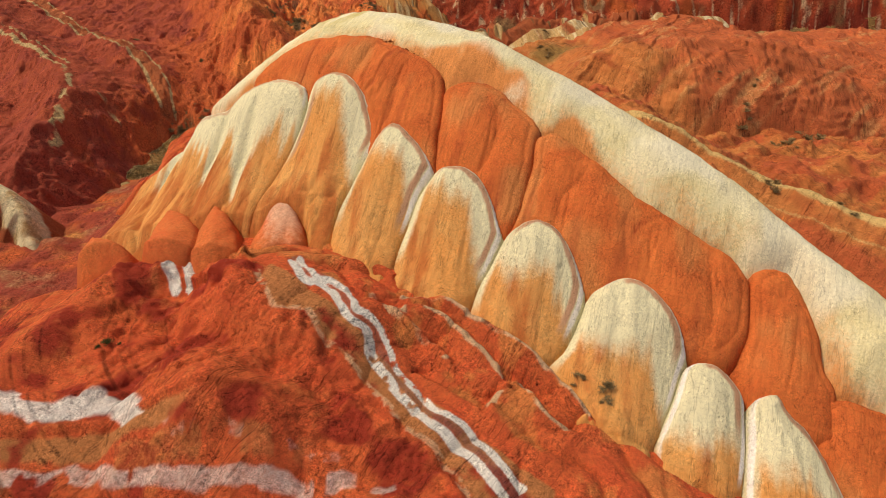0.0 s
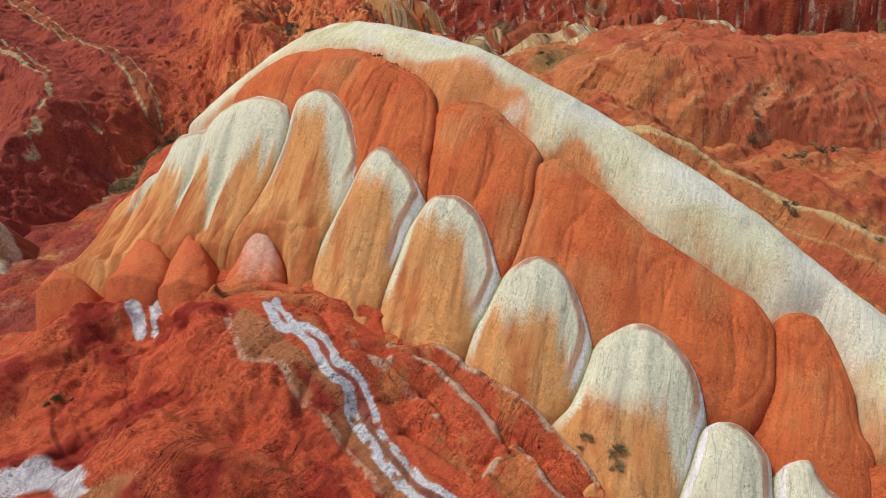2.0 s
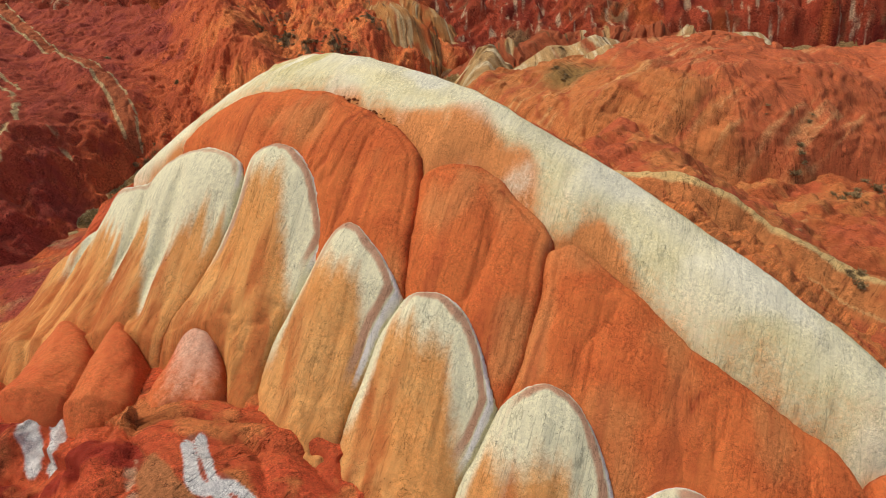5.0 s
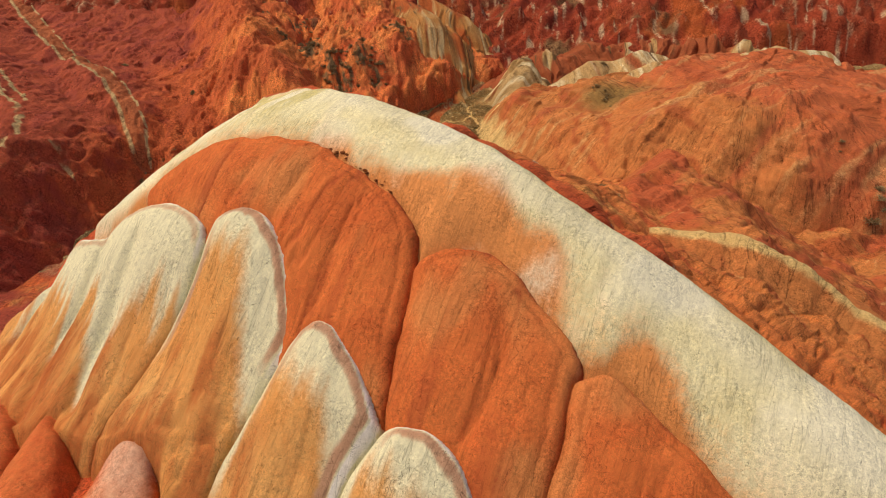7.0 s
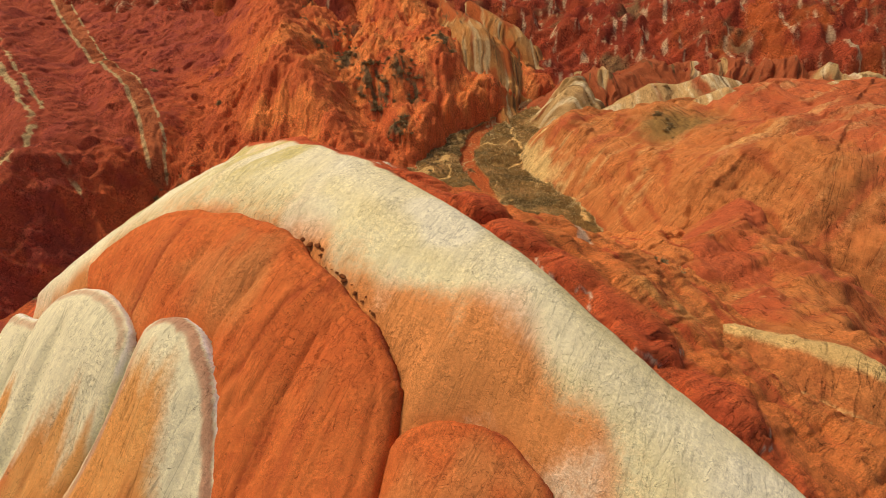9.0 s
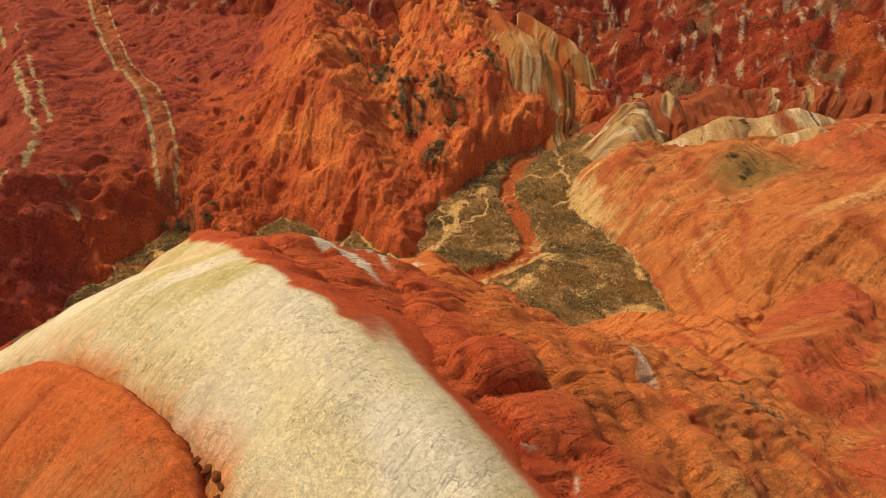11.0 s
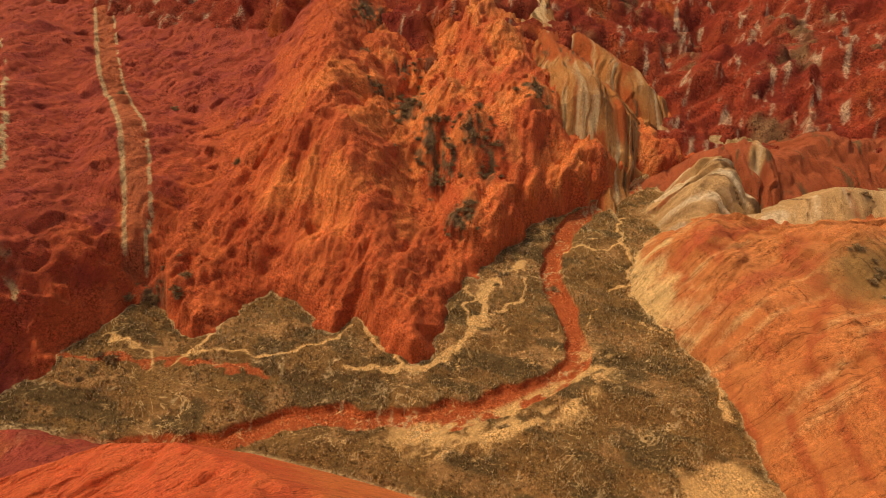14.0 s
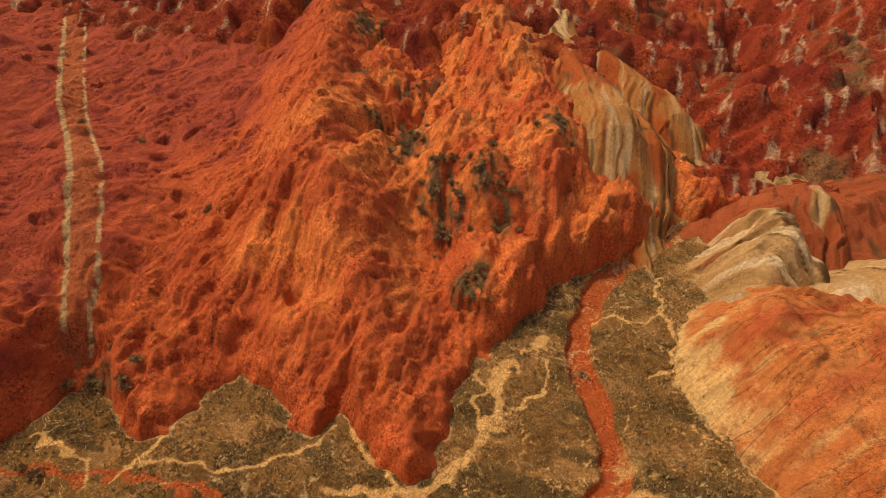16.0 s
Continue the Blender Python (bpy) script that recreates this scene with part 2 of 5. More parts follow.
CREST = [(60, -4, 24), (52, 4, 27.5), (42.7, 14.6, 32.6), (37, 22.9, 36.2), (30.3, 30.3, 39.9), (24, 38.2, 42.8), (17, 45.3, 45.6), (8.1, 50.7, 49.3),
         (1.7, 58.4, 50.5), (-3.7, 63, 50.9), (-9.4, 68.6, 50.5), (-15.5, 71.2, 50.1), (-22.2, 71, 48.8), (-29, 69.2, 45.6), (-34, 67.2, 42.2), (-41, 65, 37), (-48, 64, 32), (-56, 63, 25), (-66, 61, 18), (-80, 58, 6)]


def rounded(pts, times=2):
    """The same line with its corners cut."""
    for _ in range(times):
        cut = [pts[0]]
        for p, q in zip(pts, pts[1:]):
            cut += [tuple(0.75 * m + 0.25 * n for m, n in zip(p, q)), tuple(0.25 * m + 0.75 * n for m, n in zip(p, q))]
        pts = cut + [pts[-1]]
    return pts



def line_at(X, Y, pts, half, ragged=0.5, seed=0):
    """1 along a drawn line, 0 away from it."""
    d = np.abs(polyline(X, Y, [(x, y, 0) for x, y in rounded(pts, 2)])[0] + ragged * fbm(X / 3, Y / 3, 3, 400 + seed))
    return step(half, half * 0.5, d)


CREST = rounded(CREST)
CREST_NORTH = [(-9, 68, 50.4), (-16.5, 72.5, 49.6), (-23, 77, 47.3), (-30, 81.5, 42), (-40, 88, 32), (-52, 96, 18)]
BANK = [(-104, 20, 0), (-95, 60, 0), (-92, 95, 0), (-89, 115, 0), (-85.2, 131, 0), (-82.8, 139, 0), (-82, 146, 0), (-77.8, 145, 0), (-72, 141.5, 0), (-66.7, 138.5, 0), (-63.8, 141, 0), (-63.9, 149.5, 0), (-59.2, 154.5, 0), (-49.6, 150.5, 0), (-45.9, 147.3, 0), (-41.8, 147, 0), (-40.3, 152, 0), (-35.9, 150, 0), (-30.3, 145.5, 0), (-26.4, 144.5, 0), (-23.7, 148.6, 0), (-22.8, 154, 0), (-24.5, 163, 0), (-21.6, 170.6, 0), (-18.7, 175.5, 0), (-12.4, 190.9, 0), (-6, 197.5, 0), (0.3, 206, 0), (10.7, 220.6, 0), (24, 230, 0), (30, 262, 0), (20, 330, 0)]
EAST = [(40, 250, 0), (24, 228, 0), (14, 203, 0), (9, 195, 0), (7, 178, 0), (15, 166, 0), (22, 158, 0), (25, 149, 0), (28, 140, 0), (35, 124, 0), (52, 108, 0), (75, 100, 0), (95, 103, 0), (130, 100, 0), (240, 88, 0)]
SOUTH = [(40, 152, 0), (31, 133, 0), (28, 128, 0), (16, 129, 0), (7, 124, 0), (-4, 121.5, 0), (-13, 120.5, 0), (-29, 120.5, 0), (-42, 120, 0), (-57, 116, 0), (-71, 106, 0), (-85, 98, 0), (-88, 70, 0)]


def dip(X, Y):
    """The dip slope on which all the clay leaves of the great hill lie."""
    u, v = strike(X, Y)
    u, v = np.clip(u, -55, 75) / 40, np.clip(v, -26, 34) / 20
    return 41.58 - 11.3 * u - 15.8 * v - 5.0 * u * u + 0.97 * u * v - 4.33 * v * v + 1.96 * u ** 3 + 2.83 * u * u * v + 7.05 * u * v * v + 6.09 * v ** 3


# plans of the leaves: fins, ribs, cones and slabs, and the line where the cream cap begins
FIN_A = [(-23, 53.3), (-21.7, 53.9), (-19.9, 54), (-18.2, 53.5), (-16.4, 52.2), (-14.7, 50), (-13.4, 47.4), (-12.6, 44.1), (-12.1, 41.9), (-12.6, 41), (-13.6, 39.8), (-15.1, 37.8), (-16.6, 36.1), (-18.1, 34.3), (-18.9, 32.1), (-19.3, 29.5), (-19.3, 26.4), (-21.5, 26.5), (-26.3, 30.5), (-31.8, 33.8), (-33, 37), (-30.6, 41.1), (-28.8, 43.2), (-26.8, 45.2), (-25.2, 47.4), (-24, 49.4)]
FIN_B = [(-12.6, 41), (-11.7, 41.7), (-10.6, 42.2), (-9.5, 42.1), (-8.2, 41.3), (-7.1, 39.9), (-5.7, 37.9), (-4.5, 35.4), (-4, 33.8), (-5.4, 32.7), (-6.8, 31.3), (-8.2, 28.7), (-9.4, 26.6), (-10.3, 24.6), (-11, 21.2), (-11.7, 18.8), (-17, 22.4), (-19.3, 26.4), (-19.3, 29.5), (-18.9, 32.1), (-18.1, 34.3), (-16.6, 36.1), (-15.1, 37.8), (-13.6, 39.8)]
FIN_C = [(-4, 33.8), (-3, 34), (-1.6, 33.8), (-0.3, 33.4), (1.2, 32.4), (2.5, 31), (3.3, 29.1), (3.8, 27.2), (4.2, 25), (4.4, 23.8), (3.2, 22.2), (2.1, 20.8), (0.9, 19.6), (-0.4, 17.4), (-1.9, 14.7), (-6.8, 15.1), (-11.7, 18.1), (-11, 21.2), (-10.3, 24.6), (-9.4, 26.6), (-8.2, 28.7), (-6.8, 31.3), (-5.4, 32.7)]
FIN_D = [(4.4, 23.8), (5.3, 24.3), (6.6, 24.8), (8.1, 25), (9.4, 24.7), (10.8, 23.8), (12.1, 22.3), (13, 20.2), (13.5, 18.3), (13.8, 16.3), (13.4, 15.1), (12.8, 14), (11.6, 12.4), (10.5, 11), (9.3, 9.9), (7.8, 9), (6.5, 8.4), (4.7, 7.9), (1.8, 10.3), (-1.3, 14.1), (-0.4, 17.4), (0.9, 19.6), (2.1, 20.8), (3.2, 22.2)]
FIN_E = [(13.9, 15.6), (15.3, 16.2), (17.1, 16.7), (18.8, 16.6), (20.3, 16.1), (21.6, 15.1), (23.1, 13.5), (24, 11.6), (24.4, 9.6), (24.1, 7.6), (23.4, 6.7), (22.4, 5.4), (21.4, 3.8), (19.6, 1.6), (17.6, -1), (15.6, -4.5), (12, -5), (9, 0), (7.6, 5), (6.6, 8), (8.2, 9.2), (10.1, 10.4), (11.4, 11.8), (12.7, 13.7)]
FIN_F = [(23.4, 6.7), (24.6, 7.1), (26.2, 6.9), (27.5, 6.2), (28.6, 4.6), (29.3, 3.1), (28.9, 1.4), (28.2, -1), (27, -3.8), (24.5, -7.5), (20, -7.5), (17.2, -4.5), (17.6, -1), (19.6, 1.6), (21.4, 3.8), (22.4, 5.4)]
FIN_G = [(28.9, 1.4), (29.8, 2.7), (31.3, 3.2), (32.8, 3.1), (33.5, 2.1), (33.6, 0.7), (35, -0.7), (35.8, -3.2), (36.4, -6), (36.6, -9), (33, -12), (27, -10.5), (25.5, -7), (27, -3.8), (28.2, -1)]
RIBS_WEST = [(-23, 53.3), (-25.2, 55.9), (-28.3, 58.2), (-31.3, 59.5), (-33.4, 60.2), (-35.4, 60.6), (-37.2, 60.3), (-38.5, 60.2), (-40.8, 61.3), (-44, 63.2), (-45.7, 62.9), (-47.2, 61.7), (-49.6, 61.8), (-53.1, 61.3), (-58.3, 63.3), (-60.9, 61.5), (-63.1, 57.2), (-63.2, 51.9), (-57.9, 38.3), (-48.8, 27.6), (-43.6, 28.3), (-38.8, 35.8), (-35, 37.7), (-32.5, 34.9), (-32.6, 38.2), (-30.6, 41.1), (-28.8, 43.2), (-26.8, 45.2), (-25.2, 47.4), (-24, 49.4)]
RIB_VALLEYS = ([(-33.4, 60.2), (-32.6, 57.1), (-32.8, 54), (-33.8, 51.4), (-34.5, 48.6), (-35.7, 45.1), (-36, 42.3)], [(-38.5, 60.2), (-38.7, 57.1), (-40.1, 53.7), (-42, 50.6), (-43.2, 47.5), (-42.7, 43.1)], [(-47.2, 61.7), (-49.7, 60), (-52, 57.7), (-53.9, 53.6), (-54.2, 48.4), (-50.9, 38.8)])
CONE_A = [(-46.8, 46.2), (-48.4, 45.3), (-48, 38.7), (-44.5, 28.6), (-42.6, 22.6), (-35.1, 18.8), (-37.7, 29), (-39, 34.6), (-41, 39.2), (-43.9, 43.8)]
CONE_B = [(-38.3, 42.9), (-39.5, 40.7), (-40.1, 36.1), (-39, 29.8), (-35.3, 20), (-30.9, 23.7), (-32.4, 30.9), (-34.1, 35.7), (-35.9, 39.8)]
CONE_C = [(-26.8, 38), (-28.5, 37.3), (-29.9, 34.1), (-31, 30.6), (-30.8, 25.3), (-22.4, 25.4), (-22.5, 29.6), (-23.6, 33.1), (-24.9, 36.4)]
CONE_D = [(-59.1, 42.7), (-57.3, 36.5), (-54.4, 29.2), (-47.3, 21.9), (-41.4, 21), (-43.8, 25.6), (-47.8, 31.1), (-53.4, 37.8)]
SLAB_A = [(-34.7, 62.2), (-32, 63.1), (-29.2, 64.1), (-25.4, 64), (-21.6, 63.2), (-18.4, 62.3), (-15.1, 60.7), (-11.8, 58.9), (-9.4, 56.3), (-6.8, 54.3), (-4.3, 52), (-2.6, 49.5), (-1.9, 47), (-2.2, 44), (-2.7, 41.3), (-3.4, 38.4), (-3.8, 35.9), (-4, 34.4), (-7.5, 34.6), (-13.4, 38.5), (-18.2, 47.3), (-25.4, 53.2)]
SLAB_B = [(-2.2, 44.3), (-1.1, 45.5), (0.8, 46.1), (2.9, 46), (4.6, 45.4), (6.6, 43.6), (8.4, 41.1), (10.2, 38.5), (11.4, 36.3), (10.2, 35.2), (9.6, 33), (8.8, 30.3), (7.6, 28.3), (6.6, 26.2), (5.8, 25), (4.5, 23.9), (1.2, 27.5), (-2.6, 32), (-4, 34.4), (-3.8, 35.9), (-3.4, 38.4), (-2.7, 41.3)]
SLAB_C = [(10.2, 35.2), (11.8, 35.8), (13.9, 35.5), (15.7, 33.9), (17.6, 31.9), (19.7, 29.6), (21.7, 26.8), (23.8, 24.7), (26.2, 23), (28.2, 21.1), (30.3, 19.5), (32.5, 18.2), (33.5, 16.3), (33.8, 14.1), (32.7, 10.8), (31.4, 8.6), (29.7, 7.2), (27.2, 6.4), (23.8, 8.6), (19.1, 13.1), (14.1, 14.9), (8.9, 20.8), (4.5, 23.9), (5.8, 25), (6.6, 26.2), (7.6, 28.3), (8.8, 30.3), (9.6, 33)]
SLAB_D = [(34.2, 15.4), (35.8, 16.1), (37.9, 16.4), (39.6, 16.1), (40, 14.2), (40.2, 12.1), (40.4, 10.1), (40, 7.6), (39.6, 4.8), (39.9, 2.4), (39.8, -0.6), (37.8, -2.5), (33.3, -1), (29.4, 0.5), (29.3, 5.6), (30.8, 7.4), (32.1, 9.5), (33.1, 12.4)]
SLAB_E = [(37.2, 2.5), (40.3, 2.2), (44.2, 0.5), (50, -3), (52, -14), (43, -16), (38, -10), (35.5, -3)]
CAP_EDGE = [(-70.6, 61.3), (-64.4, 66.1), (-60.5, 67.3), (-52.1, 64.5), (-46.7, 65.3), (-41.6, 63.5), (-37.9, 62.3), (-34.8, 62.4), (-32.1, 63.2), (-29.2, 64.3), (-25.4, 64.1), (-21.6, 63.4), (-18.4, 62.4), (-15.1, 60.8), (-11.8, 59.1), (-9.4, 56.5), (-6.8, 54.5), (-4.3, 52.1), (-2.6, 49.6), (-1.3, 46.2), (0.9, 46.3), (2.9, 46.3), (4.6, 45.6), (6.6, 43.7), (8.5, 41.3), (10.2, 38.6), (11.6, 36.2), (13.9, 35.6), (15.8, 34), (17.6, 32.1), (19.7, 29.7), (21.7, 26.9), (23.9, 24.9), (26.2, 23.2), (28.3, 21.2), (30.4, 19.7), (32.5, 18.4), (34.1, 16.9), (35.9, 16.2), (39.7, 16.2), (40.4, 12.2), (40.2, 7.7), (40.1, 2.5), (44.2, 0.6), (48.3, -1.7)]
FIN_PLANS = [FIN_A, FIN_B, FIN_C, FIN_D, FIN_E, FIN_F, FIN_G, RIBS_WEST]
CONE_PLANS = [CONE_A, CONE_B, CONE_C, CONE_D]
SLAB_PLANS = [SLAB_A, SLAB_B, SLAB_C, SLAB_D, SLAB_E]


def inside(X, Y, pts, reach=7.0):
    """Distance to the edge of a plan, positive within; far outside it is only a rough one."""
    pts = np.array(pts)
    low, high = pts.min(0), pts.max(0)
    out = -np.maximum(np.maximum(low[0] - X, X - high[0]), np.maximum(low[1] - Y, Y - high[1]))
    near = out > -reach
    x, y = X[near], Y[near]
    best, odd = np.full(x.shape, 1e9), np.zeros(x.shape, bool)
    for (x0, y0), (x1, y1) in zip(pts, np.roll(pts, -1, 0)):
        dx, dy = x1 - x0, y1 - y0
        t = np.clip(((x - x0) * dx + (y - y0) * dy) / max(dx * dx + dy * dy, 1e-9), 0, 1)
        best = np.minimum(best, (x - x0 - t * dx) ** 2 + (y - y0 - t * dy) ** 2)
        if dy:
            odd ^= ((y0 > y) != (y1 > y)) & (x < (y - y0) * dx / dy + x0)
    out = np.where(out < -reach, out, 0.0)
    out[near] = np.where(odd, 1, -1) * np.sqrt(best)
    return out


def closed(pts):
    """The same ring with its corners cut once."""
    ring = []
    for p, q in zip(pts, pts[1:] + pts[:1]):
        ring += [tuple(0.78 * m + 0.22 * n for m, n in zip(p, q)), tuple(0.22 * m + 0.78 * n for m, n in zip(p, q))]
    return ring


FIN_PLANS, CONE_PLANS, SLAB_PLANS = ([closed(p) for p in plans] for plans in (FIN_PLANS, CONE_PLANS, SLAB_PLANS))
EDGE_LINE = [(x, y, 0) for x, y in CAP_EDGE]


def puffed(d, lip, back, wide):
    """A leaf's thickness: a quick lip at its edge, then a slow swell; it dives outside its edge."""
    return np.where(d > 0, lip * (1 - np.exp(-np.maximum(d, 0) / 0.5)) + back * (1 - np.exp(-np.maximum(d, 0) / wide)), 2.6 * d)


def runnel(u, v):
    """Thin furrows down the fall line, 0 to 1."""
    a = np.abs(fbm((u - 0.42 * v) / 4.0, v / 26, 3, 214))
    return step(0.06, 0.0, a)


def slab_height(k, X, Y):
    u, v = strike(X, Y)
    d = inside(X, Y, SLAB_PLANS[k]) + 0.15 * fbm(X / 1.6, Y / 1.6, 3, 40 + k)
    inner = step(1.0, 5, d)
    lobes = inner * (0.9 * np.sqrt(np.abs(np.sin((u - 0.42 * v) * 0.33 + 1.3 * k + 0.9 * fbm(X / 12, Y / 12, 2, 50)))) - 0.65)
    h = dip(X, Y) - 1.95 + puffed(d, 0.8, 0.8, 2.6) + lobes - 0.32 * inner * runnel(u, v)
    # a thin doubled lip along the upper edge
    h = h - 0.22 * np.exp(-((d - 1.25) / 0.22) ** 2)
    return h + 0.2 * fbm(X / 4, Y / 4, 3, 20 + k) + 0.05 * fbm(X / 0.9, Y / 0.9, 3, 21)


def cap_height(X, Y):
    u, v = strike(X, Y)
    d, z, s = polyline(X, Y, CREST)
    e = -polyline(X, Y, EDGE_LINE)[0]
    # between the crest and the slabs' edge the cap swells from the one to the other
    t = np.clip(-e, 0, 99) / (np.clip(-e, 0, 99) + np.clip(d, 0, 99) + 0.01)
    near = (dip(X, Y) - 2.15) * (1 - np.sin(1.571 * t)) + z * np.sin(1.571 * t)
    near = np.where(e > 0, dip(X, Y) - 2.15 - 0.6 * np.clip(e, 0, 60), near)
    far = z - 1.25 * (np.sqrt(d * d + 4) - 2)
    west = step(-40, -47, X)
    near = near * (1 - west) + (z - 0.7 * (np.sqrt(d * d + 4) - 2)) * west
    h = np.where(d > 0, near, far) - 0.25 * np.exp(-(d / 1.6) ** 2)
    h = soft_max(h, ridge(X, Y, CREST_NORTH, 0.7, 1.0, 2.0)[0] - 1.4 * np.clip(d - 1, 0, 99), 0.6) - 1.1 * np.clip(Y - 84 - 0.15 * (X + 30), 0, 99)
    north = step(0.5, -3, polyline(X, Y, CREST_NORTH)[0]) * step(-6, -12, X) * step(66, 72, Y)
    h = h + north * (1.3 * (ridged(u / 3.0 + 0.3 * fbm(X / 6, Y / 6, 2, 15), v / 10, 3, 16) - 0.5) + 1.2 * ledges(fbm(u / 5, v / 6, 3, 17), 3, 0.16) - 0.4 * step(0.1, 0.0, np.abs(fbm(u / 2.4, v / 16, 3, 18))))
    h = h - 0.16 * step(0.07, 0.0, np.abs(fbm((u - 0.42 * v) / 3.2, v / 22, 3, 13))) * step(0.0, 0.6, fbm(X / 9, Y / 9, 2, 14))
    return h - 3.0 * np.clip(-43 - X - 0.3 * np.clip(Y - 70, 0, 40), 0, 99) + 0.3 * fbm(X / 7, Y / 7, 3, 11) + 0.06 * fbm(X / 1.3, Y / 1.3, 3, 12)


# apex of each fin and of the ribbed west end; where the ochre tip begins; where the pale clay ends
FINS = [(-18.7, 52.6, 2.5, 22), (-9.6, 40.2, 3.0, 24), (-1.0, 32.6, 3.5, 22), (8.8, 24.0, 6.0, 24), (17.9, 15.7, 7.0, 30), (25.4, 7.0, 8.5, 30), (31.6, 1.0, 6.0, 24),
        (-31.0, 58.0, 9.0, 13)]


def fin_place(k, X, Y):
    """Down the fin's own fall line, and across it."""
    x, y = FINS[k][:2]
    dx, dy = (DX, DY) if k < 7 else (-0.40, -0.916)
    return (X - x) * dx + (Y - y) * dy, -(X - x) * dy + (Y - y) * dx


def fin_height(k, X, Y):
    """One leaf of clay on the dip slope, with an arched upper edge and a low back."""
    w, q = fin_place(k, X, Y)
    d = inside(X, Y, FIN_PLANS[k]) + 0.05 * fbm(X / 2.5, Y / 2.5, 2, 60 + k)
    lip = 0.4 + 1.1 * step(10, 3, w)
    h = dip(X, Y) - 1.75 + puffed(d, lip, 2.3 if k < 7 else 1.8, 3.4) - 0.07 * np.clip(np.abs(q) - 1.5, 0, 8) * step(0.2, 3, d)
    if k < 7:
        # shallow scallops and furrows down the face, and lumps at its foot
        h = h + step(0.6, 2.5, d) * (0.3 * fbm(q / 3.0, w / 12, 3, 70 + k) - 0.2 * (1 - step(0.0, 0.1, np.abs(fbm(q / 5, w / 30, 2, 75 + k)))) * step(2, 7, w))
        h = h + step(12.5, 14.5, w) * step(21, 18, w) * 0.9 * (np.sqrt(ridged(q / 3.2, w / 3.0, 2, 78 + k)) - 0.55)
    else:
        for line in RIB_VALLEYS:
            e = polyline(X, Y, [(x, y, 0) for x, y in line])[0]
            h = h - 1.2 * np.exp(-(e / 1.1) ** 2) * step(0.5, 4, w)
        h = h + step(0.5, 2, d) * 0.45 * (np.sqrt(np.abs(np.sin(q * 0.8 + 1.2 * fbm(X / 6, Y / 6, 2, 63)))) - 0.6) * step(3, 8, w)
    if k in (0, 7):      # the red cones stand before its foot
        h = h - 1.1 * np.clip(37 + 0.3 * (-26 - X) - Y, 0, 99) * step(-22, -24, X)
    return h + 0.05 * fbm(X / 0.8, Y / 0.8, 3, 71)


CONES = [(-46.2, 45.2, 25.0), (-37.8, 42.4, 27.2), (-26.4, 37.2, 30.6), (-54, 42, 21.3)]


def cone_height(k, X, Y):
    d = inside(X, Y, CONE_PLANS[k]) + 0.1 * fbm(X / 1.5, Y / 1.5, 3, 84 + k)
    return dip(X, Y) - 0.4 + puffed(d, 0.5, 1.9, 2.2) - 1.5 * np.clip((30.5, 29.5, 26.5, 32.5)[k] - Y, 0, 99) + 0.15 * fbm(X / 1.5, Y / 5, 3, 80 + k)


STRIPE = [(-25.5, 20.4, 30.0), (-21.6, 17.0, 30.4), (-18.4, 13.6, 29.9), (-15.2, 10.9, 28.7), (-12.9, 8.8, 26.3), (-10.2, 5.6, 24.2), (-7.6, 3.4, 22.7), (-3.5, -0.5, 20.8), (4, -8, 17)]
FRONT_BACKS = ((STRIPE, 0.35, 0.55, 1.2), ([(-43.6, 27.4, 26.2), (-46.6, 25.4, 27.2), (-49.4, 19.5, 26.9), (-54, 8, 26.4), (-60, -8, 23)], 0.7, 0.75, 1.5),
               ([(-31.5, 4.8, 29.4), (-28, 2.6, 30.6), (-25.0, 1.4, 29.2)], 0.85, 0.95, 2.4), ([(-34.6, 0.6, 26.8), (-32.2, -0.6, 26.6)], 0.9, 1.0, 1.6),
               ([(-36, 5.0, 24.6), (-42, 5.8, 25.2), (-62, 4, 25.2)], 0.5, 0.9, 1.0),
               ([(-28.4, 17.6, 31.0), (-24.4, 14.6, 29.9), (-21.0, 11.3, 30.0), (-16.9, 6.6, 27.5), (-13.0, 1.4, 24.8), (-8, -5, 21)], 0.5, 0.75, 1.0),
               ([(-22, 20.6, 29.2), (-12.9, 16.8, 28.4), (-9, 16.2, 27.0), (-5, 16.6, 26.4), (-2, 15.0, 26.1), (0.5, 12.8, 25.7), (3, 11, 25.1), (6, 8.5, 24.0), (8.5, 5.5, 22.6), (11, 2, 21), (16, -4, 18)], 1.4, 0.5, 0.8),
               ([(13, 1, 19.0), (19, -3.5, 18.6), (24, -7, 17.6), (32, -12, 15.5)], 0.7, 0.5, 1.5),
               ([(-46.5, 26.6, 26.9), (-41, 28.4, 26.2), (-34.4, 29.6, 24.2), (-29, 24, 26.8), (-25.5, 21, 29.0)], 1.6, 1.25, 0.6))


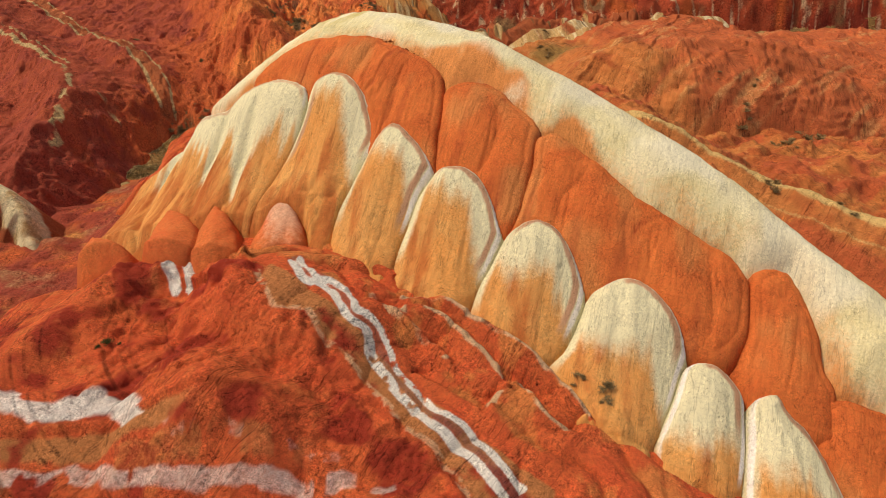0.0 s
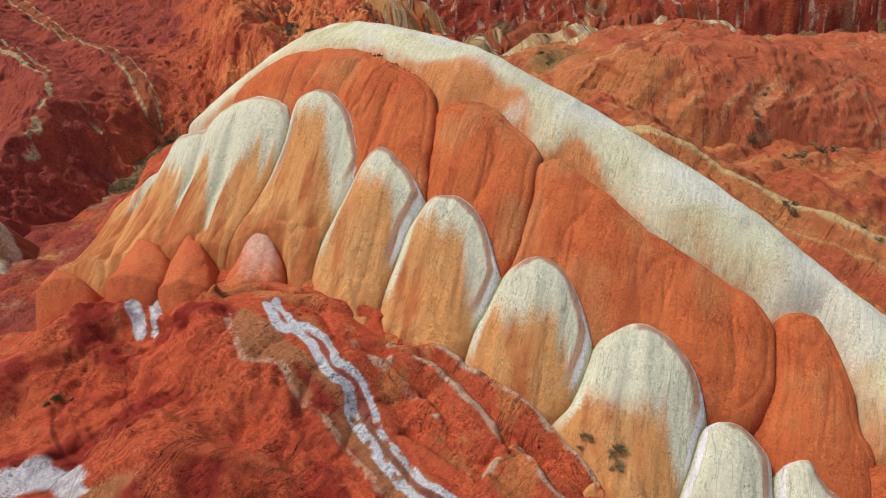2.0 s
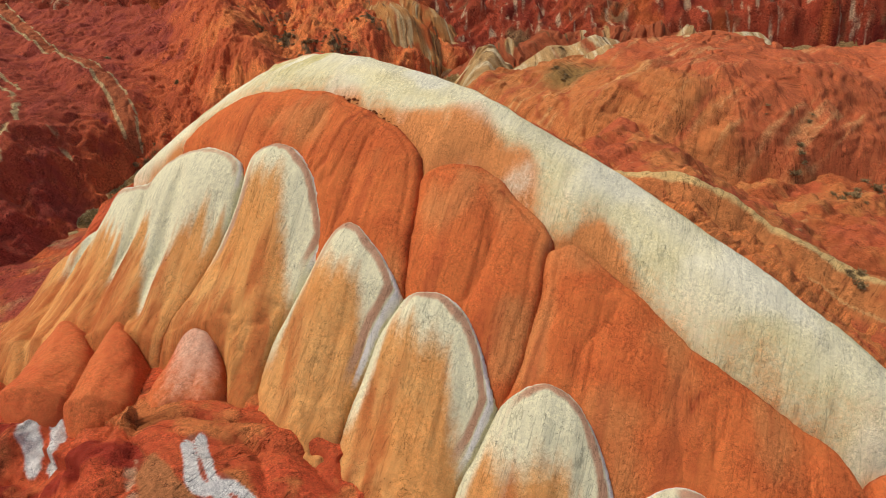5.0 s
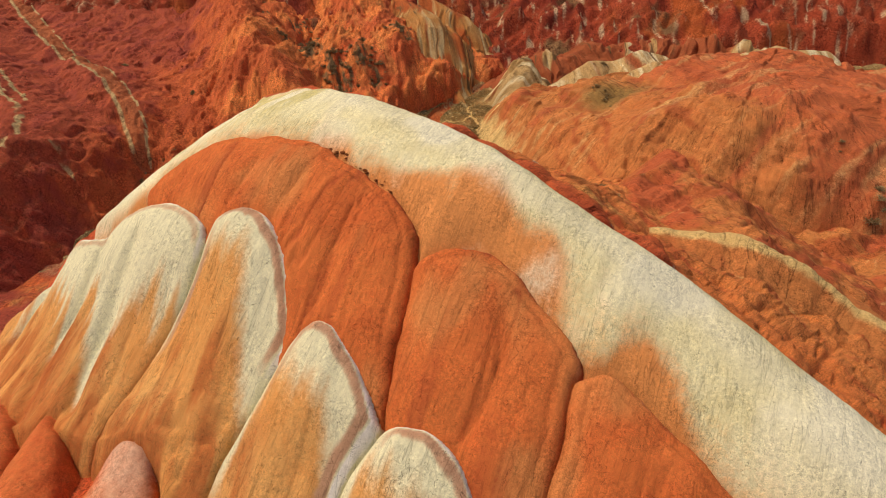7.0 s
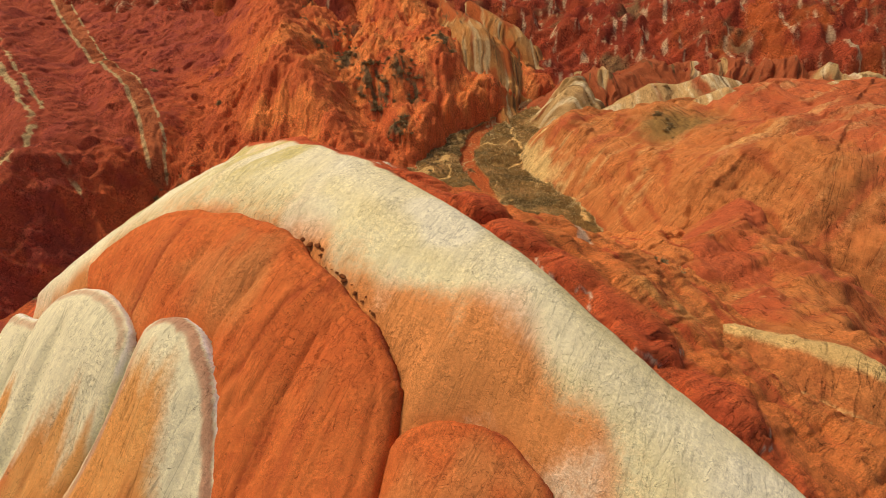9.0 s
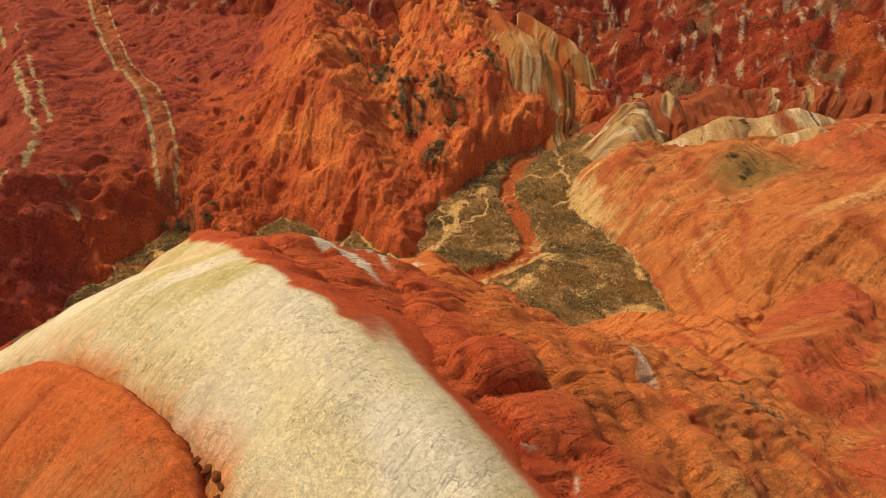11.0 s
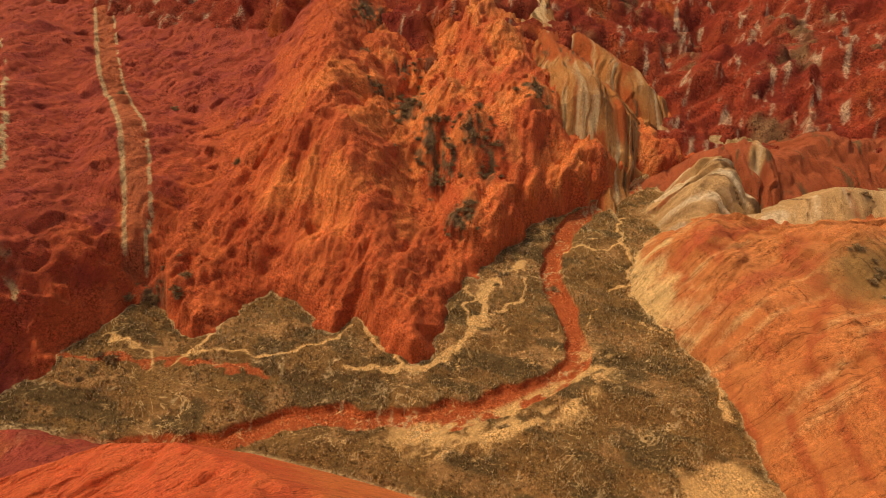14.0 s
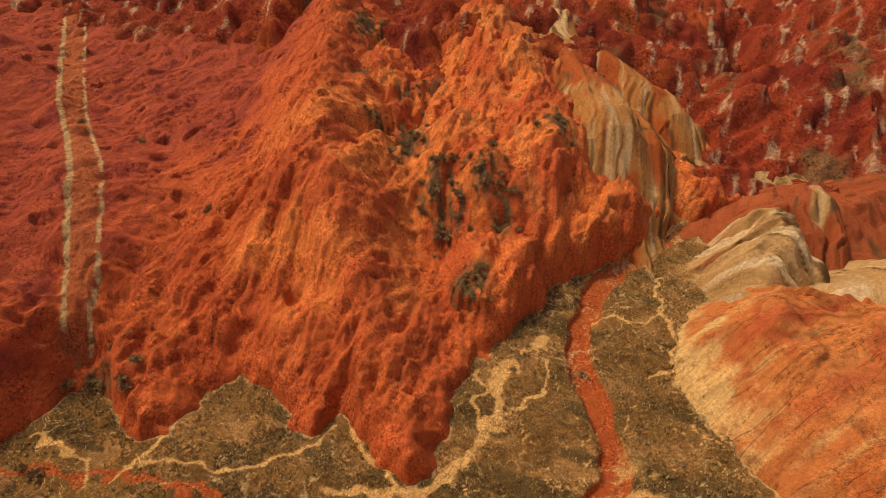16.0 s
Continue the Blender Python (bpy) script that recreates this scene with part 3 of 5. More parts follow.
STRIPE_LOW = [(-23.2, 21.8), (-21.6, 18.5), (-20.5, 17.4), (-19.2, 17.5), (-17.4, 15.5), (-16.2, 13.2), (-15.1, 11.1), (-13.6, 11.2), (-13.0, 10.0), (-12.9, 8.3), (-12.1, 7.2), (-10.8, 5.3), (-9.3, 3.0), (-7.6, 1.3), (-5.9, -0.6), (-4.6, -1.8), (-2.6, -4.3), (-0.5, -8.2)]
STRIPE_HIGH = [(-22.3, 22.6), (-20.3, 18.8), (-19.4, 17.8), (-17.9, 18.0), (-16.3, 16.5), (-14.9, 13.9), (-14.5, 12.9), (-13.2, 12.6), (-11.6, 11.4), (-10.7, 9.1), (-10.4, 7.3), (-9.3, 5.6), (-7.5, 3.9), (-6.1, 1.5), (-4.6, 0.6), (-3.2, -0.6), (-0.8, -3.7), (1.5, -7.4)]
BAND_EDGE = [(-27.1, 20.1), (-25.2, 15.8), (-23.6, 12.9), (-20.7, 13.0), (-18.8, 10.5), (-16.3, 7.9), (-13.9, 5.6), (-11.4, 2.6), (-9.1, -0.6), (-6.9, -2.6), (-4.9, -5.7), (-3.6, -8.4)]
FOLDS = ([(-12.8, 15.9), (-10.7, 14.5), (-8.7, 12.8), (-6.1, 11.6), (-4.3, 8.9)], [(-9, 14.6), (-5.5, 14.6), (-4, 13.6), (-2.4, 12.0), (-1.3, 10.2), (0.9, 8.3), (1.9, 6)],
         [(-9, 16.4), (-5, 16.8), (-2, 15.2), (0.5, 13.0), (3, 11.2), (6, 8.7), (8.5, 5.7), (11, 2.2)], [(0, 2.0), (2.1, 4.9), (3.9, 6.0), (4.5, 3.8), (5.1, 0.3), (7.5, -0.8)])


def front_height(X, Y):
    """Red ground before the great hill, with its low backs."""
    h = 24.6 + 0.01 * X - 0.05 * np.clip(Y - 10, 0, 20) - 0.0022 * np.clip(X + 24, 0, 200) ** 2
    h = h - 0.02 * np.clip(-52 - X, 0, 200) ** 2 - 1.7 * np.clip(Y - 27 + 0.75 * np.clip(X + 26, 0, 70), 0, 200)
    h = h - 0.45 * np.clip(2 - Y, 0, 12) * step(-8, -30, X) - 0.012 * np.clip(-14 - Y, 0, 200) ** 1.5
    for pts, a, b, r in FRONT_BACKS:
        h = soft_max(h, ridge(X, Y, pts, a, b, r)[0], 0.6)
    h = h - 2.5 * np.clip(Y - 38, 0, 99) - 1.2 * np.clip(-64 - X, 0, 99) * step(10, 20, Y)
    d = polyline(X, Y, STRIPE)[0]
    rough_side = step(0.3, -1.2, polyline(X, Y, [(x, y, 0) for x, y in BAND_EDGE])[0]) * step(-46, -40, X + 0.25 * Y)
    shelf = step(-12, -24, X) * step(5.2, 3.5, Y) * step(-12, -8, Y)
    h = h + 0.5 * shelf * (step(1.2, 2.0, Y) - step(-3.4, -2.6, Y) * 0.4)
    rough_side = rough_side * (1 - 0.7 * shelf)
    h = h + 0.35 * fbm(X / 5, Y / 5, 4, 90) + 0.12 * ledges(fbm(X / 1.6, Y / 1.6, 3, 87), 3, 0.2) + (0.15 + 0.75 * rough_side) * (ridged(X / 4.2, Y / 4.2, 3, 91) - 0.5)
    fold = step(1.4, 3.0, d) * step(14, 11, d)
    s = polyline(X, Y, STRIPE)[2]
    # rounded lobes with creases, across the band and in the folds
    lobe = np.sqrt(np.abs(np.sin(s * 0.5 + 0.18 * d + 0.7 * fbm(X / 5, Y / 5, 2, 97))))
    h = h + 0.95 * (lobe - 0.75) * step(-5.6, -4.4, d) * step(1.6, 0.6, d)
    h = h + fold * (1.0 * (np.sqrt(np.abs(np.sin(d * 0.62 + 1.1 * fbm(X / 6, Y / 6, 2, 93)))) - 0.6) + 1.1 * (np.sqrt(np.abs(np.sin(s * 0.42 - 0.35 * d + 1.4 * fbm(X / 7, Y / 7, 2, 94)))) - 0.6))
    h = h + rough_side * (1.1 * ledges(fbm(X / 5, Y / 5, 3, 95), 3, 0.2) + 0.3 * ledges(fbm(X / 1.5, Y / 1.5, 2, 96), 2.5, 0.25))
    for k, line in enumerate(FOLDS):
        e = polyline(X, Y, [(x, y, 0) for x, y in rounded(line, 1)])[0] + 0.25 * fbm(X / 2.5, Y / 2.5, 2, 98 + k)
        h = h + np.where(e > 0, 0.75 * np.exp(-(e / 0.45) ** 2), 0.75 * np.exp(-(e / 1.5) ** 2)) - 0.45 * np.exp(-((e - 0.9) / 0.4) ** 2)
    cuts = step(0.1, 0.0, np.abs(fbm(X / 2.2, Y / 3.4, 3, 88))) * step(-0.2, 0.4, fbm(X / 8, Y / 8, 2, 89))
    h = h - 0.4 * cuts * rough_side
    return h + (0.03 + 0.09 * rough_side) * fbm(X / 0.6, Y / 0.6, 3, 92)


BACK_A = [(-8, 64, 48), (-16, 76, 46.6), (-20, 84, 42.9), (-20.5, 88, 40.2), (-21, 94, 34.5), (-23, 102, 27.4), (-28, 114, 11), (-32, 124, -2)]
BACK_B = [(2, 62, 45), (0, 76, 40), (-6, 89, 37), (-8.4, 96.6, 33), (-4.9, 98.7, 29), (1, 104, 22.8), (8, 114, 10), (10, 122, 1)]
BACK_C = [(12, 54, 42), (10.5, 66, 38.5), (10.4, 75.5, 36.2), (18, 84, 30), (27, 90, 24.3), (29, 104, 21.8), (31, 114, 16.6), (37, 124, 11.5)]
BACK_D = [(-22, 70, 46), (-32, 84, 33), (-44, 100, 16), (-52, 114, 2)]
BACK_E = [(12, 56, 42), (17, 63, 35.5), (28.7, 75, 27), (40, 66, 25)]


# rounded red domes under the crest: centre, half length down the slope, half width, height
DOMES = ((10.6, 65.6, 5.2, 4.0, 2.6), (15.0, 60.2, 5.8, 4.2, 2.8), (5.6, 68.2, 4.0, 2.8, 1.8), (20.4, 53.6, 5.0, 3.4, 2.2), (1.6, 72.4, 3.6, 2.8, 1.5))


def domes(X, Y):
    """How far inside a dome, 0 to 1."""
    best = 0 * X
    for x, y, a, b, _ in DOMES:
        p, q = (X - x) * 0.6 + (Y - y) * 0.8, (X - x) * 0.8 - (Y - y) * 0.6
        best = np.maximum(best, 1 - (p / a) ** 2 - (q / b) ** 2 + 0.25 * fbm(X / 2.5, Y / 2.5, 3, 108))
    return np.clip(best, 0, 1)


def back_height(X, Y):
    h = ridge(X, Y, BACK_A, 0.6, 0.55, 3.0)[0]
    h = soft_max(h, ridge(X, Y, BACK_B, 0.5, 0.6, 3.0)[0], 2.0)
    h = soft_max(h, ridge(X, Y, BACK_C, 0.5, 0.5, 2.5)[0], 1.5)
    h = soft_max(h, ridge(X, Y, BACK_D, 0.55, 0.55, 3.0)[0], 1.5)
    h = soft_max(h, ridge(X, Y, BACK_E, 0.6, 0.6, 2.0)[0], 1.5)
    u, v = strike(X, Y)
    lobes = np.sqrt(np.clip(ridged(u / 9 + 0.3 * fbm(X / 9, Y / 9, 2, 103), v / 7, 2, 104), 0, 1))
    inside_dome = domes(X, Y)
    plain_ground = 1 - 0.85 * step(0.0, 0.25, inside_dome)
    h = h + 0.5 * fbm(X / 6, Y / 6, 3, 100) + plain_ground * (1.8 * (lobes - 0.6) + 0.9 * (ridged(u / 3.2, v / 10, 3, 101) - 0.5)) + 0.1 * fbm(X / 0.9, Y / 0.9, 3, 102)
    h = h - 0.5 * step(0.1, 0.0, np.abs(fbm(u / 2.6, v / 18, 3, 105))) + step(-26, -36, v) * (1.2 * ledges(fbm(u / 8, v / 7, 3, 106), 3, 0.16) + 0.35 * ledges(fbm(u / 3.5, v / 3.5, 3, 107), 3, 0.2))
    h = h + 2.4 * np.sqrt(inside_dome) - 0.5 * step(0.25, 0.0, np.abs(inside_dome - 0.05) * 4) * step(-2, 4, X) * step(78, 70, Y)
    h = h - 1.2 * np.clip(-58 - X, 0, 99) * step(88, 74, Y)
    front_side = polyline(X, Y, CREST)[0]
    foot = polyline(X, Y, SOUTH)[0]
    return np.minimum(h - 2.0 * np.clip(front_side, 0, 500), -1.2 + 1.55 * foot)


ARCH = [(22, 79, 25), (29.4, 76.9, 28), (36, 73.2, 30.3), (42.6, 70, 30), (50, 66, 26.5), (62, 54, 22.9), (71, 45, 21.7), (95, 20, 18)]


def arch_height(X, Y):
    h = ridge(X, Y, ARCH, 0.75, 0.5, 1.5)[0]
    return h + 0.4 * fbm(X / 6, Y / 6, 3, 110) + 0.5 * (ridged(X / 4, Y / 4, 3, 111) - 0.5) + 0.6 * ledges(fbm(X / 7, Y / 7, 3, 113), 3, 0.16) + 0.08 * fbm(X, Y, 3, 112)


def folds_height(X, Y):
    """Lobed red ground between the spur and the orange hill."""
    h = 30 - 23 * np.exp(-np.clip(X - 12, 0, 400) / 15) - 0.17 * np.clip(Y - 75, 0, 60) - 0.3 * np.clip(68 - Y, 0, 80) - 0.55 * np.clip(X - 45, 0, 27) - 0.05 * np.clip(X - 72, 0, 60) - 0.25 * np.clip(12 - X, 0, 200)
    h = h + 2.4 * (ridged((X + 0.6 * Y) / 9, (Y - 0.6 * X) / 20, 4, 115) - 0.5) + 0.3 * fbm(X / 3, Y / 3, 3, 116) + 2.0 * ledges(fbm((X + 0.6 * Y) / 10, (Y - 0.6 * X) / 7, 3, 117), 3.5, 0.14)
    foot = polyline(X, Y, SOUTH)[0]
    return np.minimum(h, -1.0 + 1.0 * foot) - 0.5 * np.clip(14 - X, 0, 500) - 0.8 * np.clip(Y - 128, 0, 900)


def right_height(X, Y):
    """Broad orange hill across the wash."""
    d, _, s = polyline(X, Y, EAST)
    d = d + 2.0 * fbm(X / 9, Y / 9, 3, 119)
    h = np.where(d > 0, 0.5 + 12 * (1 - np.exp(-np.clip(d, 0, 900) / 14)) + 24 * (1 - np.exp(-np.clip(d, 0, 900) / 50)) + 5 * step(150, 135, Y) * step(0, 14, d), 1.2 * d)
    h = h - 6.2 * step(146, 176, Y - 0.03 * (X - 46)) * step(20, 36, X) - 0.3 * np.clip(Y - 180 - 0.1 * np.clip(X - 40, 0, 80), 0, 200)
    h = h - 0.25 * np.clip(X - 102, 0, 34)
    wx = X + 5 * fbm(X / 25, Y / 25, 3, 120)
    fade = step(0, 14, d)
    h = h + (0.5 + 2.2 * fade) * (ridged((wx * 0.86 + Y * 0.5) / 15, (wx * 0.5 - Y * 0.86) / 30, 4, 121) - 0.5) + 0.22 * fbm(X / 4, Y / 4, 4, 123) + 0.08 * fbm(X / 1.2, Y / 1.2, 3, 122)
    h = h + fade * 1.5 * (ridged(s / 6.5 + 0.5 * fbm(X / 12, Y / 12, 2, 124), d / 30, 4, 125) - 0.5)
    bed = h + 0.12 * X - 0.1 * Y + 1.6 * fbm(X / 22, Y / 22, 3, 126)
    h = h + fade * 1.1 * ledges(fbm((X + 0.7 * Y) / 40, (Y - 0.7 * X) / 9, 2, 127), 5, 0.14)
    h = h + fade * 0.28 * np.arctan2(np.sin(bed * 3.4), 1.25 - np.cos(bed * 3.4))
    h = h - 2.5 * np.exp(-((X - 43) ** 2 + (Y - 129.8) ** 2) / 1.6)
    return h


CRAGS = [([(18.5, 188, 9), (21.5, 193, 13.5), (25.5, 202, 17), (25, 211, 16.5), (22, 222, 10)], 1.15, 1.1), ([(36, 193, 13.5), (45, 195, 19.6), (53, 197, 18.8), (62, 196, 23), (70, 197, 20.8), (81, 196, 15)], 0.8, 0.7),
         ([(29, 222, 11), (40, 225, 15), (52, 234, 15), (66, 242, 15), (84, 240, 16), (120, 222, 18)], 0.6, 0.6),
         ([(53, 186, 16), (58, 186.5, 19.6), (64, 187, 21.6), (70, 186.5, 20.4), (76, 186, 17)], 0.7, 0.6), ([(82, 186, 20), (92, 187, 25), (103, 189, 25), (118, 191, 24.5)], 0.7, 0.6)]


def crag_height(k, X, Y):
    """Pale fluted rocks beyond the orange hill."""
    pts, a, b = CRAGS[k]
    h, d, s = ridge(X, Y, pts, a, b, 0.8)
    if k in (1, 3, 4):      # rounded humps
        swell = np.sqrt(np.abs(np.sin(s * 0.36 + 0.7 * k + 0.5 * fbm(X / 7, Y / 7, 2, 133))))
        return h + 1.8 * (swell - 0.7) * step(0.5, 5, np.abs(d)) + 0.9 * (ridged(s / 2.6 + 0.4 * fbm(X / 5, Y / 5, 2, 131), d / 16, 3, 130 + k) - 0.5) * step(1, 5, np.abs(d)) + 0.35 * fbm(X / 4, Y / 4, 3, 132)
    h = h + 2.6 * fbm(s / 6, 0 * s, 3, 135 + k) - 1.2
    flutes = ridged(s / (3.0 if k == 0 else 4.4) + 0.5 * fbm(X / 8, Y / 8, 2, 131), d / 18, 3, 130 + k)
    return h + (5.4 if k == 0 else 4.2) * (flutes - 0.55) * step(-1, 3, np.abs(d)) * step(1, 9, h) + 0.5 * fbm(X / 4, Y / 4, 3, 132)


LEFT_BACKS = (([(-27, 148, 3), (-36, 161, 10.4), (-47, 170, 15), (-57, 182, 24), (-68, 206, 27), (-84, 240, 34), (-100, 290, 44)], 0.75, 0.75),
              ([(-74, 162, 6), (-77, 184, 15.5), (-84, 202, 20)], 0.5, 0.5), ([(-46, 154, 2), (-52, 162, 7), (-60, 172, 11)], 0.7, 0.7),
              ([(-22, 181, 7), (-22.5, 192, 12.5), (-22, 205, 19.5), (-21, 219, 25.2), (-26, 238, 26), (-40, 262, 33), (-60, 300, 42)], 0.6, 0.75), ([(-29, 188, 11), (-31, 199, 18.6), (-40, 216, 23)], 0.6, 0.6),
              ([(-99, 96, 13), (-103, 115, 18), (-105, 135, 20), (-118, 152, 22.5), (-140, 172, 25), (-170, 210, 32)], 0.8, 0.5),
              ([(-87, 149, 8), (-91.5, 156.8, 15.8), (-100, 166, 19.2), (-111, 178, 22), (-132, 194, 20.5), (-160, 225, 25)], 0.55, 0.42))


def left_height(X, Y):
    """The long red slope across the wash."""
    d = polyline(X, Y, BANK)[0]
    d = d + 1.6 * fbm(X / 5, Y / 5, 3, 139)
    h = np.where(d > 0, -0.5 + 7.0 * (1 - np.exp(-np.clip(d, 0, 900) / np.where((X > -30) & (Y > 175), 1.6, 7.0))) + 0.17 * np.clip(d, 0, 900), 1.5 * d - 0.5)
    backs = np.full(X.shape, -99.0)
    for pts, a, b in LEFT_BACKS:
        backs = soft_max(backs, ridge(X, Y, rounded(pts, 1), a, b, 2.5)[0], 1.5)
    h = soft_max(h, np.minimum(backs, -0.5 + (2.2 - 0.75 * step(-72, -86, X)) * d), 1.5)
    wx = X + 3 * fbm(X / 18, Y / 18, 3, 141)
    fade = step(-1, 4.5, d)
    h = h + fade * (1.6 + 1.8 * step(-90, -60, X)) * (ridged(wx / 13, Y / 30, 3, 142) - 0.5) + (0.3 + 0.5 * fade) * fbm(X / 6, Y / 7, 3, 143)
    crumb = np.maximum(step(-0.1, 0.5, fbm(X / 9, Y / 11, 3, 146)), 0.8 * step(16, 6, d)) * fade
    east = 0.35 + 0.65 * step(-95, -70, X)
    h = h + fade * east * 1.6 * ledges(fbm(wx / 6, Y / 19, 4, 148), 3.5, 0.16) + crumb * east * 0.8 * ledges(fbm(X / 2.4, Y / 6, 3, 149), 3, 0.2)
    h = h + crumb * east * 1.0 * (ridged(wx / 3.4, Y / 8, 4, 145) - 0.5) - fade * 1.2 * step(0.9, 0.96, vnoise(X / 4.2, Y / 5.0, 147))
    for x, y in ((-115.3, 214), (-105.5, 197), (-101, 190)):
        h = h - 3.0 * np.exp(-((X - x) ** 2 + (Y - y) ** 2) / 2.0)
    shelf = fbm(X / 3.4 + 0.4 * fbm(X / 5, Y / 5, 2, 138), Y / 7.5, 3, 137)
    h = h + fade * east * (0.7 * ledges(shelf, 3.0, 0.12) + 0.25 * ledges(fbm(X / 1.1, Y / 2.8, 2, 136), 2.5, 0.15)) - 0.5 * fade * step(0.08, 0.0, np.abs(fbm(wx / 2.2, Y / 14, 3, 135)))
    return h + (0.12 + 0.3 * crumb) * fbm(X / 1.1, Y / 1.3, 3, 144)


RIBS = [([(-32, 292, 34), (-22, 262, 26.5), (-13, 244, 25), (-8, 232, 25), (-4.6, 227, 22), (0, 219, 12), (2, 213, 5)], 0.78, 0.45), ([(-14, 270, 27), (0, 259, 22.5), (8.5, 253, 17.5), (15, 246, 9)], 0.7, 0.75)]


def rib_height(k, X, Y):
    """Fluted pale and ochre buttress beyond the dark shrubs."""
    pts, a, b = RIBS[k]
    h, d, s = ridge(X, Y, pts, a, b, 2.0)
    flutes = ridged((X + 0.2 * Y) / 5.0 + 0.3 * fbm(X / 9, Y / 9, 2, 153), Y / 60, 3, 151 + k)
    return h + 3.6 * (flutes - 0.55) * step(0, 4, np.abs(d)) + 0.3 * fbm(X / 4, Y / 4, 3, 152)


def bad_height(X, Y):
    """Dark red badlands that close the view."""
    h = 6 + 0.1 * np.clip(Y - 250, -20, 4000)
    for pts in ([(30, 280, 18), (55, 289, 25.8), (90, 270, 26), (140, 258, 30), (200, 246, 33), (300, 240, 36)], [(10, 350, 20), (60, 340, 34), (120, 330, 40), (220, 300, 44)],
                [(-60, 300, 44), (-20, 340, 40), (10, 390, 44), (60, 420, 55)], [(-250, 300, 60), (-120, 300, 52), (-60, 300, 44)]):
        h = soft_max(h, ridge(X, Y, pts, 0.5, 0.5, 4)[0], 3)
    return h + 5 * (ridged(X / 16, Y / 22, 5, 160) - 0.45) + 1.2 * fbm(X / 4, Y / 4, 4, 161) + 3.5 * ledges(fbm(X / 9, Y / 8, 3, 162), 3, 0.2) - 1.5 * np.clip(236 - Y, 0, 900)


WASH = [(-150, 96, -4), (-90, 107, -3.2), (-66, 114, -2.7), (-53.5, 117.6, -2.4), (-46.9, 122.4, -2.3), (-41.6, 125.9, -2.3), (-35.7, 128.7, -2.2), (-31, 130.6, -2.2), (-26, 131.9, -2.1), (-19.5, 133.7, -2), (-14.2, 136.4, -2), (-8.9, 140.6, -1.9), (-4.4, 145.3, -1.9), (-1.2, 149, -1.8), (1.6, 152.3, -1.6), (1.4, 156.1, -1.4), (0.3, 160.4, -1.3), (-2.3, 165.1, -1.1), (-4.6, 169.6, -0.9), (-6.3, 175.8, -0.5), (-6.6, 181.5, 0), (-5.6, 188.7, 0.5), (-3, 197.6, 0.9), (1.6, 205.7, 1.4), (9.5, 217, 1.8), (22, 229, 3), (28, 262, 5)]


def valley_height(X, Y):
    d, z, s = polyline(X, Y, WASH)
    wob = 1.2 * fbm(X / 6, Y / 6, 3, 170)
    bed = np.abs(d + wob)
    h = z + 1.3 * step(1.5, 2.4, bed) + 0.03 * np.clip(bed - 5, 0, 80) + 1.1 * step(2, 6, bed) * ledges(fbm((X + 0.4 * Y) / 15, Y / 7, 4, 173), 4, 0.12)
    return h + 0.25 * fbm(X / 4, Y / 4, 3, 171) + 0.12 * fbm(X / 0.9, Y / 0.9, 3, 172)


def gully_height(X, Y):
    """Low red ground west of the great hill."""
    h, d, s = ridge(X, Y, [(-92, 108, -2), (-88, 90, 1), (-80, 68, 4), (-78, 40, 5), (-90, -10, 6)], -0.12, -0.14, 4)
    h = np.minimum(h, 20)
    h = h + 0.8 * fbm(X / 7, Y / 7, 4, 180) + 0.8 * (ridged(X / 5, Y / 5, 3, 181) - 0.5)
    return h - 1.5 * np.clip(np.abs(d) - 30, 0, 900) - 0.8 * np.clip(Y - 112, 0, 900)


SPURS = [([(-104.1, 82.0, 16.4), (-93.0, 76.0, 13.9), (-90.2, 73.0, 10.4), (-89.0, 70.0, 6.5), (-86.5, 66.5, 3.0), (-83.9, 63.0, 0.2), (-81.4, 59.0, -1.3)], 2.0, 1.7)]


def spur_height(X, Y):
    """Little pale spur in the western gully."""
    pts, a, b = SPURS[0]
    h, d, s = ridge(X, Y, pts, a, b, 1.2)
    return h + 0.4 * fbm(X / 3, Y / 3, 3, 185) + 0.9 * (ridged(s / 2.2, d / 12, 3, 186) - 0.5) * step(0.3, 2, np.abs(d))


BODIES = {"cap": cap_height, "front": front_height, "back": back_height, "arch": arch_height, "folds": folds_height, "right": right_height,
          "left": left_height, "bad": bad_height, "valley": valley_height, "gully": gully_height, "spur": spur_height}
for maker, kind, count in ((slab_height, "slab", len(SLAB_PLANS)), (fin_height, "fin", len(FINS)), (cone_height, "cone", len(CONES)), (crag_height, "crag", len(CRAGS)), (rib_height, "rib", len(RIBS))):
    for k in range(count):
        BODIES[kind + str(k)] = lambda X, Y, k=k, maker=maker: maker(k, X, Y)
HILL = [k for k in BODIES if k == "cap" or k[:4] in ("slab", "cone") or k[:3] == "fin"]
CRAG = [k for k in BODIES if k[:4] == "crag"]
RIB = [k for k in BODIES if k[:3] == "rib"]
# which bodies meet which
NEAR = {"left": RIB + ["valley", "bad", "gully", "spur"], "right": CRAG + ["arch", "folds", "valley", "bad"], "bad": ["left", "right", "valley"] + RIB + CRAG,
        "valley": ["left", "right", "back", "gully", "bad", "folds"] + RIB + CRAG, "arch": ["folds", "back", "cap", "front"], "folds": ["arch", "right", "back", "valley", "cap"],
        "back": ["cap", "arch", "folds", "valley", "gully"], "gully": ["left", "front", "cap", "valley", "spur", "back", "fin7", "cone3", "cone0"], "front": HILL + ["gully", "arch"], "spur": ["left", "gully"]}
for k in HILL:
    NEAR[k] = [j for j in HILL if j != k] + ["front", "back", "gully", "arch"]
